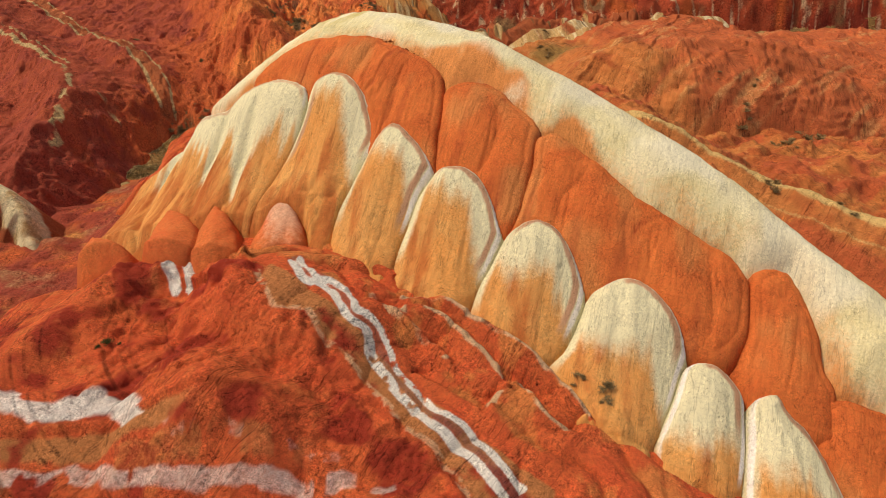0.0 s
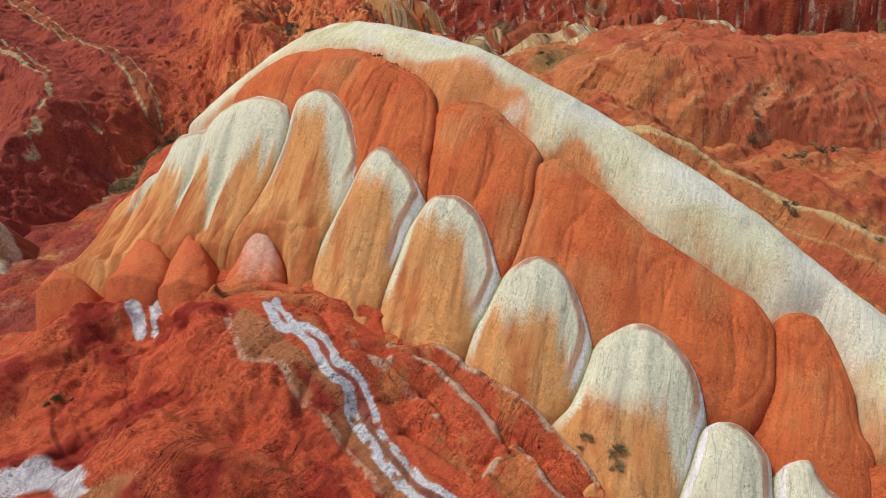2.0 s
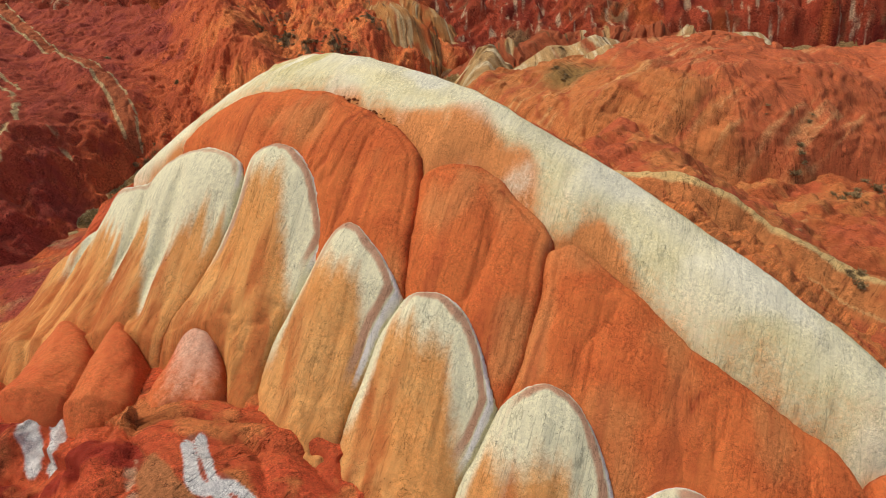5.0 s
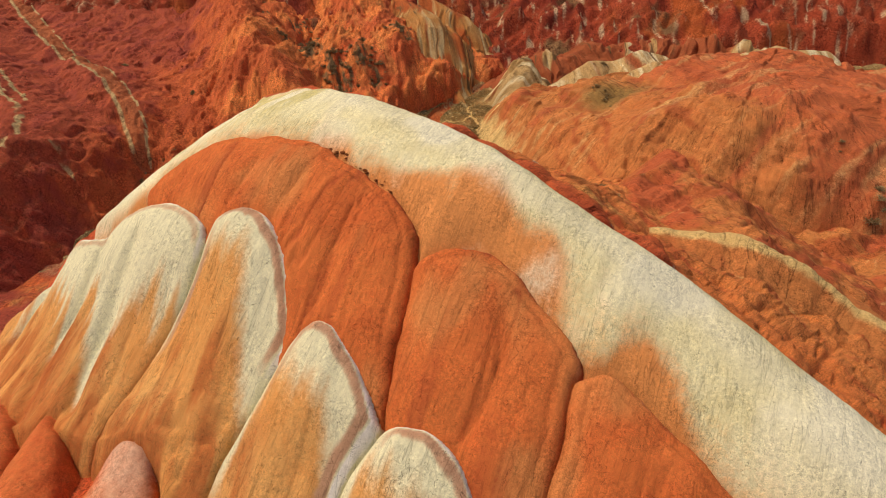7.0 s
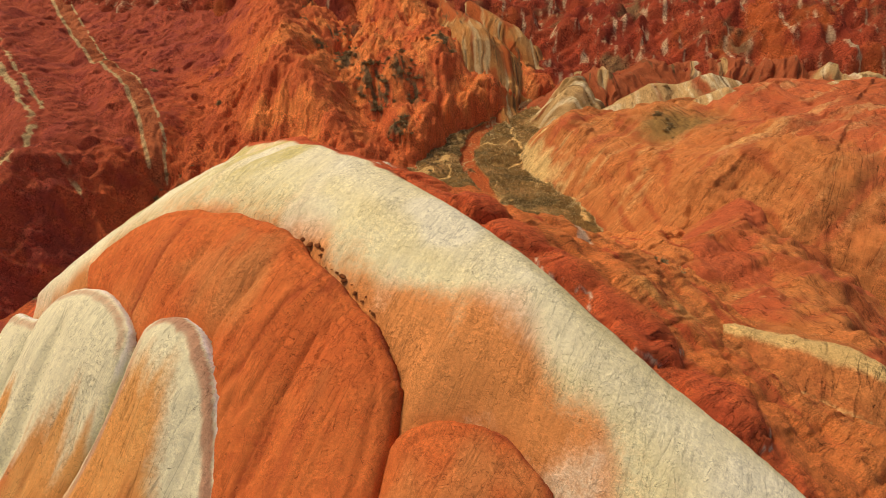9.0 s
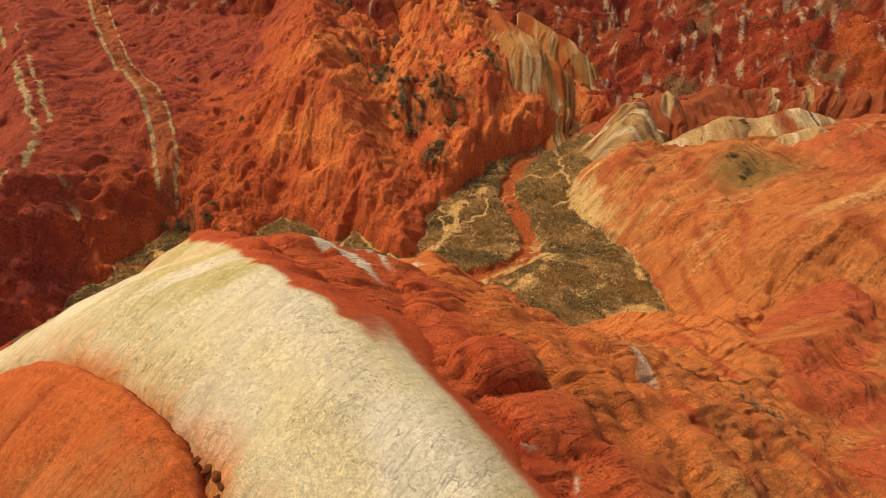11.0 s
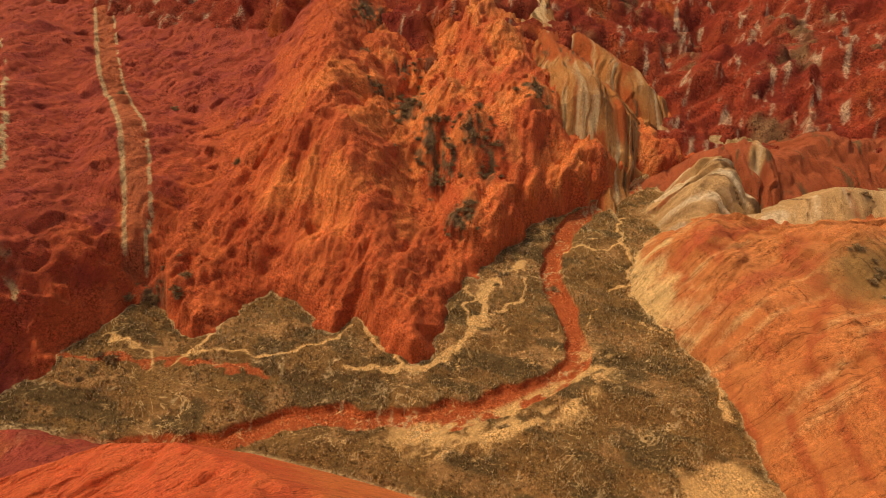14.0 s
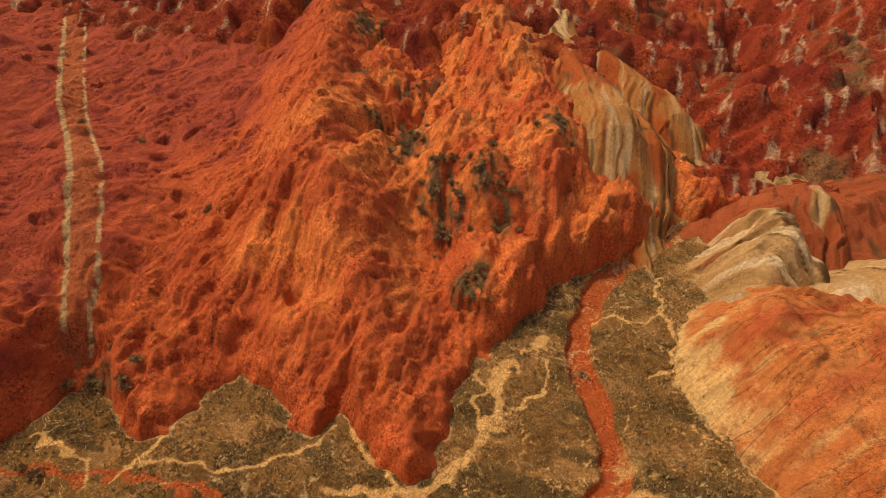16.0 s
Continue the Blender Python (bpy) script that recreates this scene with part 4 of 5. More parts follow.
for k in RIB + CRAG:
    NEAR[k] = [j for j in RIB + CRAG if j != k] + ["left", "right", "valley", "bad"]


def grid_mesh(name, co, quads, normals, values, material):
    """A mesh from a height grid, with its masks and smooth normals."""
    keep = np.zeros(len(co), bool)
    keep[quads.ravel()] = True
    quads = (np.cumsum(keep) - 1)[quads].astype(np.int32)
    me = bpy.data.meshes.new(name)
    me.vertices.add(int(keep.sum()))
    me.vertices.foreach_set("co", co[keep].astype(np.float32).ravel())
    me.loops.add(quads.size)
    me.loops.foreach_set("vertex_index", quads.ravel())
    me.polygons.add(len(quads))
    me.polygons.foreach_set("loop_start", np.arange(0, quads.size, 4, dtype=np.int32))
    me.polygons.foreach_set("use_smooth", np.ones(len(quads), bool))
    me.update(calc_edges=True)
    for label, v in values.items():
        me.attributes.new(label, "FLOAT", "POINT").data.foreach_set("value", v[keep].astype(np.float32))
    me.materials.append(material)
    if normals is not None:
        me.normals_split_custom_set_from_vertices(normals[keep].tolist())
    return me


def sheet(name, key, x0, x1, y0, y1, cell, material, masks, parent=None, margin=0.7, far=(), groove=0.0, flow=None, parts=None, label=""):
    """One landform: its own height over a grid, kept where it shows and a little below its neighbours.
    parts: a function that gives each place the number of a part, and the parts' names and labels."""
    nx, ny = int((x1 - x0) / cell) + 1, int((y1 - y0) / cell) + 1
    xs, ys = np.linspace(x0, x1, nx), np.linspace(y0, y1, ny)
    if len(far):   # coarse rings out to the horizon
        xs = np.concatenate([x0 - np.array(far)[::-1], xs, x1 + np.array(far)])
        ys = np.concatenate([y0 - np.array(far)[::-1], ys, y1 + np.array(far)])
    X, Y = np.meshgrid(xs, ys)
    Z = BODIES[key](X, Y)
    top = np.full(X.shape, -1e9)
    for other in NEAR[key]:
        top = np.maximum(top, BODIES[other](X, Y))
    show = Z > top - margin
    face = show[:-1, :-1] | show[1:, :-1] | show[:-1, 1:] | show[1:, 1:]
    index = np.arange(X.size).reshape(X.shape)
    quads = np.stack([index[:-1, :-1][face], index[:-1, 1:][face], index[1:, 1:][face], index[1:, :-1][face]], -1)
    Zs = np.maximum(Z, top - 2.5) - groove * np.exp(-((Z - top) / 0.35) ** 2)
    co = np.stack([X.ravel(), Y.ravel(), Zs.ravel()], -1)
    flat = X.ravel(), Y.ravel(), Z.ravel(), top.ravel()
    values = {"layer_" + k: np.clip(v, 0, 1) for k, v in masks(*flat).items()}
    values["flow_across"], values["flow_along"] = flow(flat[0], flat[1]) if flow else flat[:2]
    if not parts:
        ob = new(name, grid_mesh(name, co, quads, None, values, material))
        ob.parent = parent
        return tagged(ob, label)
    gy, gx = np.gradient(Zs, ys, xs)
    normals = np.stack([-gx.ravel(), -gy.ravel(), np.ones(X.size)], -1)
    normals /= np.linalg.norm(normals, axis=1)[:, None]
    which, names = parts
    number = which(*flat[:3])[quads[:, 0]]
    whole = new(name)
    for k, (part_name, part_label) in enumerate(names):
        if (number == k).any():
            child = new(part_name, grid_mesh(part_name, co, quads[number == k], normals, values, material))
            child.parent = whole
            tagged(child, part_label)
    return whole

# ---------------------------------------------------------------- the great hill
def hill_flow(X, Y):
    u, v = strike(X, Y)
    return u - 0.42 * v, v


def line_flow(pts):
    """Streaks run straight away from a crest line."""
    def flow(X, Y):
        d, _, s = polyline(X, Y, pts)
        return s, d
    return flow


hill = tagged(new("striped_hill"), "great hill of cream, orange and ochre clay layers", "hill")


def cap_masks(X, Y, Z, top):
    u, v = strike(X, Y)
    tongue = fbm((u - 0.5 * v) / 4.0, v / 22, 3, 201)
    rim = -polyline(X, Y, EDGE_LINE)[0]      # metres below the cap's lower edge
    reach = 1.2 + 7.0 * np.exp(-((u - 1) / 6) ** 2) + 4.0 * np.exp(-((u - 11) / 3) ** 2) + 3.5 * np.exp(-((u - 21) / 3) ** 2) + 1.8 * np.exp(-((u + 14) / 4) ** 2)
    blush = step(reach, reach - 3.5, 1.2 * tongue - rim)
    back = polyline(X, Y, CREST)[0]
    yellow = step(-0.2, 0.8, fbm((u - 0.5 * v) / 3, v / 12, 3, 203)) * step(-22, -14, v)
    layers = {"a": 0.72 * blush + 0.2 * yellow + 0.3 * step(66, 72, Y) * step(-12, -18, X) + 0.3 * step(-5, -0.5, rim + 1.5 * tongue), "b": 0.5 * step(-0.2, 0.8, fbm(X / 6, Y / 6, 3, 202)) + 0.5 * step(4.0, 0.5, np.abs(back - 1.0)), "c": np.maximum(step(-2.5, -5, back) * step(-14, -16, v), step(-0.5, 0.5, polyline(X, Y, [(-44, 88, 0), (-30, 80.5, 0), (-24.6, 77.4, 0), (-18.3, 74.2, 0), (-13.3, 70.8, 0), (-9, 68.5, 0), (-3, 64, 0)])[0] + 0.5 * tongue + 0.5 * fbm(u / 0.9, v / 9, 3, 204)) * step(-2, -8, X) * step(64, 68, Y))}
    layers["d"] = step(64, 70, Y) * step(-8, -16, X) * step(-0.5, 0.6, fbm(u / 1.3, v / 10, 4, 205)) * 0.75
    layers["c"] = np.maximum(layers["c"], step(40, 34, Z + 2 * tongue) * step(70, 76, Y))
    return layers


sheet("cream_cap", "cap", -90, 64, -8, 128, 0.35, mat_cream, cap_masks, hill, groove=0.45, flow=hill_flow, label="smooth cream clay cap of the hill")


def slab_masks(X, Y, Z, top):
    u, v = strike(X, Y)
    edge = Z - cap_height(X, Y)
    streak = fbm((u - 0.42 * v) / 2.2, v / 14, 4, 212)
    # darker red at the slab's edge also paints the shadow line of its lip
    return {"a": 0.7 * step(-0.3, 0.9, fbm(X / 7, Y / 7, 3, 210) + 0.3 * streak), "b": np.clip(0.5 * step(-0.2, 0.9, streak + 0.4 * fbm(X / 9, Y / 9, 2, 213)) + 0.35 * runnel(u, v) + 0.6 * step(0.5, 0.1, np.abs(edge)) + 0.3 * step(1.7, 0.4, np.abs(edge)), 0, 1),
            "c": 0.25 * step(0.5, 0.1, np.abs(edge - 0.7))}


for k, plan in enumerate(SLAB_PLANS):
    sheet("orange_slab", "slab%d" % k, min(p[0] for p in plan) - 2, max(p[0] for p in plan) + 2, min(p[1] for p in plan) - 2, max(p[1] for p in plan) + 2, 0.22, mat_slab, slab_masks, hill, groove=0.3, flow=hill_flow, label="bulging slab of orange clay")


def fin_masks_for(k):
    x, y, tip, end = FINS[k]

    def masks(X, Y, Z, top):
        w, q = fin_place(k, X, Y)
        wob = 0.6 * fbm(q / 2.4, w / 12, 3, 220 + k) + 0.4 * fbm(q / 0.8, w / 10, 3, 222 + k)
        d = inside(X, Y, FIN_PLANS[k]) + 0.15 * wob
        if k < 7:
            # ochre face west of a line from the apex; cream to the east of it, on the tip and in a thin band on the west edge
            line = X - x - 0.15 * (y - Y) + 0.8 * wob
            east = step(-1.9, 1.9, line) * step(end, 0.65 * end, w + 2.5 * wob)
            head = step(tip + 3.5, tip - 2.5, w + 0.06 * q * q + 1.5 * wob)
            edge = 0.85 * step(1.9, 0.7, d + 0.4 * wob) * step(13, 7, w) * step(1.0, -1.0, q)
            cream = np.maximum(np.maximum(east, head), edge)
            upper = step(13, 9, w) * step(-3.5, -1.0, q + 0.25 * w)
            rim = upper * step(0.12, 0.25, d) * step(0.85, 0.6, d)
            blush = (upper if k < 4 else step(9, 5, w) * step(-0.5, 1.0, q)) * 0.9 * step(0.75, 0.95, d) * step(2.0, 1.35, d + 0.2 * wob)
        else:
            vale = np.max([np.exp(-(polyline(X, Y, [(a, b, 0) for a, b in line])[0] / 1.5) ** 2) for line in RIB_VALLEYS], 0)
            reach = 7.5 + 7.0 * vale + 0.12 * np.clip(q, -20, 12)
            cream = step(reach + 3.0, reach - 3.0, w + 3.0 * wob + 1.5 * fbm(q / 1.2, w / 14, 2, 228))
            rim, blush = 0.7 * step(0.15, 0.3, d) * step(0.9, 0.6, d) * step(5, 3, w), 0.6 * step(0.7, 1.0, d) * step(1.8, 1.3, d) * step(4, 2, w)
        rust_and_shade = step(-0.2, 0.9, fbm(q / 3.2, w / 14, 4, 230 + k)) * step(3, 9, w) * (0.4 + 0.6 * step(2, -1, q - 0.1 * w))
        # on these two, extra rust-brown also stands in for shading on the face
        if k in (0, 7):
            rust_and_shade = np.maximum(rust_and_shade, 0.8 * step(-0.6, 0.5, fbm(q / 2.2, w / 10, 4, 238)) * step(4, 12, w))
        return {"a": cream, "b": 0.85 * rust_and_shade, "c": rim, "d": blush}
    return masks


for k, plan in enumerate(FIN_PLANS):
    sheet("clay_spur" if k < 7 else "ribbed_face", "fin%d" % k, min(p[0] for p in plan) - 2, max(p[0] for p in plan) + 2, min(p[1] for p in plan) - 2, max(p[1] for p in plan) + 2, 0.2, mat_fin, fin_masks_for(k), hill, groove=0.3, flow=hill_flow, label="pointed spur of cream and ochre clay with a white rim" if k < 7 else "ribbed ochre clay face with a cream head")
for k, (x, y, z) in enumerate(CONES):
    sheet("red_cone" if k != 2 else "pink_cone", "cone%d" % k, x - 14, x + 14, y - 26, y + 7, 0.22, mat_cone, lambda X, Y, Z, top, k=k: {"a": (0.75 if k == 2 else 0.0) * step(-3.2, -0.4, Z - CONES[k][2])}, hill, flow=hill_flow, groove=0.45, label="small pink-topped clay cone" if k == 2 else "small red clay cone")


def front_masks(X, Y, Z, top):
    d, z, s = polyline(X, Y, STRIPE)
    wob = fbm(X / 2.5, Y / 2.5, 3, 240)
    d = d + 0.2 * wob
    fine = fbm(X / 0.8, Y / 0.8, 3, 244)
    broken = step(15, 18, s) * step(30, 26, s)
    whole = 1 - 0.8 * broken * step(0.0, 0.6, fine)
    low, high = line_at(X, Y, STRIPE_LOW, 0.72, 0.25, 31), line_at(X, Y, STRIPE_HIGH, 0.56, 0.25, 32)
    white = whole * np.maximum(low, high)
    seam = (1 - np.maximum(low, 0.8 * high)) * line_at(X, Y, [(0.5 * (a + c), 0.5 * (b + e)) for (a, b), (c, e) in zip(STRIPE_LOW, STRIPE_HIGH)], 1.3, 0.2, 33)
    old = np.maximum(line_at(X, Y, [(-41.4, 28.6), (-40.3, 26.2), (-39.4, 24)], 0.95, 0.3, 34), line_at(X, Y, [(-39.3, 29), (-38, 25.4), (-37.9, 24)], 0.8, 0.3, 35)) * step(-1.0, -0.2, fine + 0.6 * step(23, 26, Y))
    sway = 0.5 * fbm(X / 7, Y / 7, 3, 247) + 0.12 * fbm(X / 0.9, Y / 0.9, 2, 248)
    gaps = step(-0.7, -0.3, fbm(X / 2.2, Y / 5, 3, 249))
    upper = line_at(X, Y, [(-60, 5), (-51.9, 4.9), (-45.0, 3.9), (-40.4, 4.6), (-36.4, 2.2)], 1.5, 0.8, 36)
    lower = gaps * line_at(X, Y, [(-60, -2.2), (-48.4, -2.4), (-41.7, -2.5), (-34.0, -4.4), (-23.9, -5.5), (-16.3, -5.4), (-11, -7)], 1.15, 0.5, 37)
    patch = 0.6 * line_at(X, Y, [(-34.1, -0.2), (-31.7, -1.3), (-26.2, -2.0), (-20.8, -2.5), (-15.8, -3.2)], 0.9, 0.7, 38) * step(-0.1, 0.4, fbm(X / 1.8, Y / 2, 3, 250))
    shelf = np.maximum(np.maximum(0.72 * upper, 0.5 * lower), 0.5 * patch)
    fold = step(2.5, 3.5, d) * step(16, 12, d)
    lines = 0 * d
    for k, line in enumerate(FOLDS):
        lines = np.maximum(lines, line_at(X, Y, line, 0.62, 0.3, 50 + k) * step(-0.8, 0.0, fbm(X / 2.5, Y / 2.5, 2, 55 + k)))
    beyond = polyline(X, Y, [(x, y, 0) for x, y in BAND_EDGE])[0] + 0.3 * wob
    brown = np.maximum(step(0.7, 0.2, d) * step(-0.5, 0.5, beyond), 0.5 * step(2.6, 1.2, np.hypot(X + 44.2, 0.6 * (Y - 26.5)) + wob))
    edge = line_at(X, Y, BAND_EDGE, 0.6, 0.3, 39) * step(-0.6, 0.2, fine)
    ochre_low = np.maximum(step(-26, -34, X) * step(1.8, 0.8, Y + sway) * step(-1.6, -0.4, Y + sway), 0.5 * step(-14, -22, X) * step(-0.5, -1.5, Y) * step(-4.4, -3.6, Y) * step(-0.2, 0.4, fbm(X / 1.5, Y / 3, 3, 251)))
    # little orange on the rough side: its shade is partly put into colour
    return {"a": np.maximum(brown * 0.9, ochre_low), "b": 0.85 * step(-0.1, 0.6, fbm(X / 5, Y / 3.5, 4, 241)) * step(1.0, -2.0, d), "c": np.maximum(np.maximum(white, old), shelf), "d": np.maximum(0.6 * edge, 0.85 * lines), "e": 0.5 * seam,
            "f": np.maximum(0.4 * step(-5, -7, d) * step(0.1, 0.8, fbm(X / 3, Y / 3, 4, 246)), 0.75 * fold * step(-0.3, 0.6, fbm(X / 3, Y / 3, 4, 245)))}


def front_part(X, Y, Z):
    d = polyline(X, Y, STRIPE)[0] + 0.5 * fbm(X / 2.5, Y / 2.5, 3, 240)
    part = np.where(d < -5.4, 0, np.where(d < -2.2, 1, np.where(d < 1.6, 2, 3)))
    return np.where((X < -32) & (Y < 4.5), 4, part)


front = sheet("red_front_ridge", "front", -78, 48, -45, 50, 0.23, mat_front, front_masks, flow=line_flow(STRIPE),
              parts=(front_part, [("rough_ground", "crumbled red clay"), ("brown_band", "smooth brown clay band"), ("white_stripe", "double white stripe with a dark seam"), ("folded_ground", "folded orange clay with pale lines"), ("white_shelf", "white and ochre shelf")]))
tagged(front, "rough red clay ridge with thin white stripes", "ridge")


def back_masks(X, Y, Z, top):
    u, v = strike(X, Y)
    wob = fbm(X / 4, Y / 4, 3, 250)
    w = v + 0.7 * wob
    bands = np.maximum(line_at(X, Y, [(-23, 90), (-19.7, 86.7), (-16.1, 83.5), (-14.6, 82.4), (-12.6, 82.5), (-11.1, 80.8), (-9.5, 78.7), (-7.0, 76.7), (-4.5, 74.5)], 0.8, 0.5, 60),
                       0.9 * line_at(X, Y, [(-22, 94), (-19.8, 91.5), (-16.3, 87.2), (-12.4, 85.5), (-9.9, 83.6), (-8.4, 81.4), (-5.6, 77.8), (-3, 75)], 0.55, 0.5, 61))
    bands = np.maximum(bands, 0.8 * line_at(X, Y, [(-20, 96.5), (-15.9, 96.0), (-14.1, 96.4), (-12.4, 97.0), (-9.0, 94.3), (-6.9, 93.3), (-5.3, 90.9), (-4.1, 87.6)], 0.6, 0.6, 62) * step(-0.3, 0.3, fbm(X / 3, Y / 3, 3, 252))) * step(-0.9, -0.2, wob + 0.3) * step(-7, -11, X)
    bands = np.maximum(bands, 0.5 * line_at(X, Y, [(10.1, 107.5), (11.4, 98.0), (11.6, 91.8), (14, 82)], 1.0, 0.6, 63))
    bands = np.maximum(bands, 0.6 * step(0.5, 0.15, np.abs(polyline(X, Y, CREST)[0] + 4.6 + 2.0 * wob)) * step(-8, 2, X) * step(-0.1, 0.4, fbm(X / 4, Y / 4, 2, 253)))
    fringe = 0.6 * step(0.07, 0.03, np.abs(domes(X, Y) - 0.08)) * step(-0.4, 0.3, fbm(X / 3, Y / 3, 3, 255)) * step(-3, 3, X)
    return {"a": np.maximum(bands, fringe), "b": np.maximum(0.6 * step(0.0, 0.9, fbm(u / 9, v / 1.6, 3, 251)), 0.4 * step(0.05, 0.4, domes(X, Y)) * step(0.2, 0.9, fbm(X / 3, Y / 3, 3, 254) + 0.6)), "c": step(-27, -36, w + 2 * wob),
            "d": np.maximum(0.35 * step(-38, -46, w + 3 * wob), 0.9 * np.exp(-((X - 21) / 5) ** 2 - ((Y - 71) / 4) ** 2) * step(-0.6, 0.3, wob))}


def many(**kw):
    return lambda X, Y, Z, top: {k: f(X, Y, Z) for k, f in kw.items()}


def blot(scale, seed, a=0.1, b=0.6, amount=0.8):
    return lambda X, Y, Z: amount * step(a - 0.3, b + 0.2, fbm(X / scale, Y / scale, 5, seed))


def streaks(across, along, seed, a, b, amount=0.8, turn=0.0):
    """Patches drawn out along one way (turn: degrees from the y axis)."""
    c, s = math.cos(radians(turn)), math.sin(radians(turn))
    return lambda X, Y, Z: amount * step(a, b, fbm((X * c + Y * s) / across, (Y * c - X * s) / along, 5, seed))


STRIPE_A = [(-182.6, 250.8), (-164.6, 230.6), (-147.3, 211.5), (-129.9, 193.7), (-117.7, 184.1), (-107.2, 174.7), (-100.1, 167), (-95.1, 160.6), (-92, 156.4), (-89.9, 152.8), (-86.6, 147.7)]
STRIPE_B = [(-175.9, 252.5), (-160.8, 234.3), (-141.4, 213.1), (-127.4, 198), (-113.7, 186.4), (-103.5, 178.2), (-96.5, 170.2), (-91.3, 163.5), (-87.4, 158.8), (-84.4, 153.4), (-82.8, 147.5)]
STRIPE_C = [(-179, 204), (-143.7, 174.3), (-115, 148), (-104, 137), (-97.4, 98.4), (-94.8, 91.3)]
STRIPE_D = [(-161, 195), (-137.7, 173.4), (-115, 152.7), (-103, 141), (-92, 128)]


def scrub_mask(X, Y):
    """Dark scrub that grows in the hollows of the ochre face."""
    near = 0 * X
    for x, y, rx, ry in ((-48.5, 209, 5, 7), (-54, 216, 4, 6), (-40.5, 198, 5, 7), (-35.5, 193, 5, 5), (-30, 200, 3, 5), (-24.5, 196, 2.6, 6), (-27, 178, 4, 4), (-59.5, 234, 4, 6), (-59, 213, 3, 4), (-69, 229, 3, 5), (-78, 255, 6, 9), (-19, 220, 4, 3.5), (-80, 144, 4, 3)):
        near = np.maximum(near, np.exp(-((X - x) / rx) ** 2 - ((Y - y) / ry) ** 2))
    return 1.05 * near * step(-0.1, 0.6, fbm((X + 0.5 * Y) / 1.1, (Y - 0.5 * X) / 4, 5, 286) + 0.4 * near)


def left_masks(X, Y, Z, top):
    east = step(-95, -60, X + 8 * fbm(X / 12, Y / 12, 3, 283))
    gap_a, gap_b = line_at(X, Y, STRIPE_A, 0.8, 0.2, 1), line_at(X, Y, STRIPE_B, 0.5, 0.2, 2) * step(-0.7, -0.2, fbm(X / 2, Y / 2, 2, 287))
    patchy = step(-0.3, 0.3, fbm(X / 6, Y / 6, 3, 284))
    white = np.maximum(np.maximum(0.75 * gap_a, 0.9 * gap_b), patchy * np.maximum(0.8 * line_at(X, Y, STRIPE_C, 1.0, 0.8, 3), 0.8 * line_at(X, Y, STRIPE_D, 0.8, 0.8, 4)))
    between = line_at(X, Y, [(0.5 * (a + c), 0.5 * (b + e)) for (a, b), (c, e) in zip(STRIPE_A, STRIPE_B)], 3.6, 0.3, 5)
    mid = step(-80, -60, X) * step(185, 205, Y)
    return {"a": (0.1 + 0.8 * east) * (0.4 + 0.6 * step(4, 13, Z)) * step(-0.6, 0.7, fbm(X / 6, Y / 9, 5, 280)), "b": 0.55 * step(0.0, 0.9, fbm(X / 4, Y / 6, 5, 281)) * (1 - 0.6 * east) + np.maximum(0.62 * step(-82, -104, X + 8 * fbm(X / 16, Y / 16, 3, 289)), 0.8 * step(140, 100, Y + 22 * fbm(X / 14, Y / 14, 4, 288))),
            "c": white, "d": (0.08 * east + 0.34 * mid) * step(-0.2, 0.7, fbm((X + 0.5 * Y) / 4, (Y - 0.5 * X) / 10, 5, 282)), "e": 0.8 * between, "f": scrub_mask(X, Y)}


def back_part(X, Y, Z):
    v = strike(X, Y)[1] + 0.7 * fbm(X / 4, Y / 4, 3, 250)
    return np.where(v > -22.7, 0, np.where(v > -28.2, 1, np.where(v > -40, 2, 3)))


back = tagged(sheet("red_back_slope", "back", -100, 75, 12, 132, 0.29, mat_back, back_masks, flow=strike,
                    parts=(back_part, [("red_flank", "finely furrowed red clay"), ("pale_band", "two pale green bands in red clay"), ("orange_shoulder", ""), ("ochre_foot", "")])), "red clay slope with pale bands falling to the wash", "slope")


def arch_part(X, Y, Z):
    d = polyline(X, Y, ARCH)[0] + 0.4 * fbm(X / 3, Y / 3, 3, 261)
    return np.where(np.abs(d) < 1.6, 0, np.where(d > 0, 1, 2))


def arch_masks(X, Y, Z, top):
    d = polyline(X, Y, ARCH)[0] + 0.4 * fbm(X / 3, Y / 3, 3, 261)
    return {"a": 0.75 * step(-5, -9, d), "b": 0.9 * step(2.4, 0.6, np.abs(d)) + 0.5 * step(0.5, 0.2, np.abs(d + 6)), "c": 0.15 * step(0.3, 0.9, fbm(X / 3, Y / 3, 3, 260)), "d": 0.6 * step(-0.2, 0.8, fbm(X / 4, Y / 4, 4, 262))}


arch = tagged(sheet("ochre_spur", "arch", 8, 120, 0, 110, 0.4, mat_orange, arch_masks, flow=line_flow(ARCH), parts=(arch_part, [("pale_crest", "pale clay crest"), ("far_flank", ""), ("near_flank", "")])), "low ochre spur with a pale clay crest", "ridge")


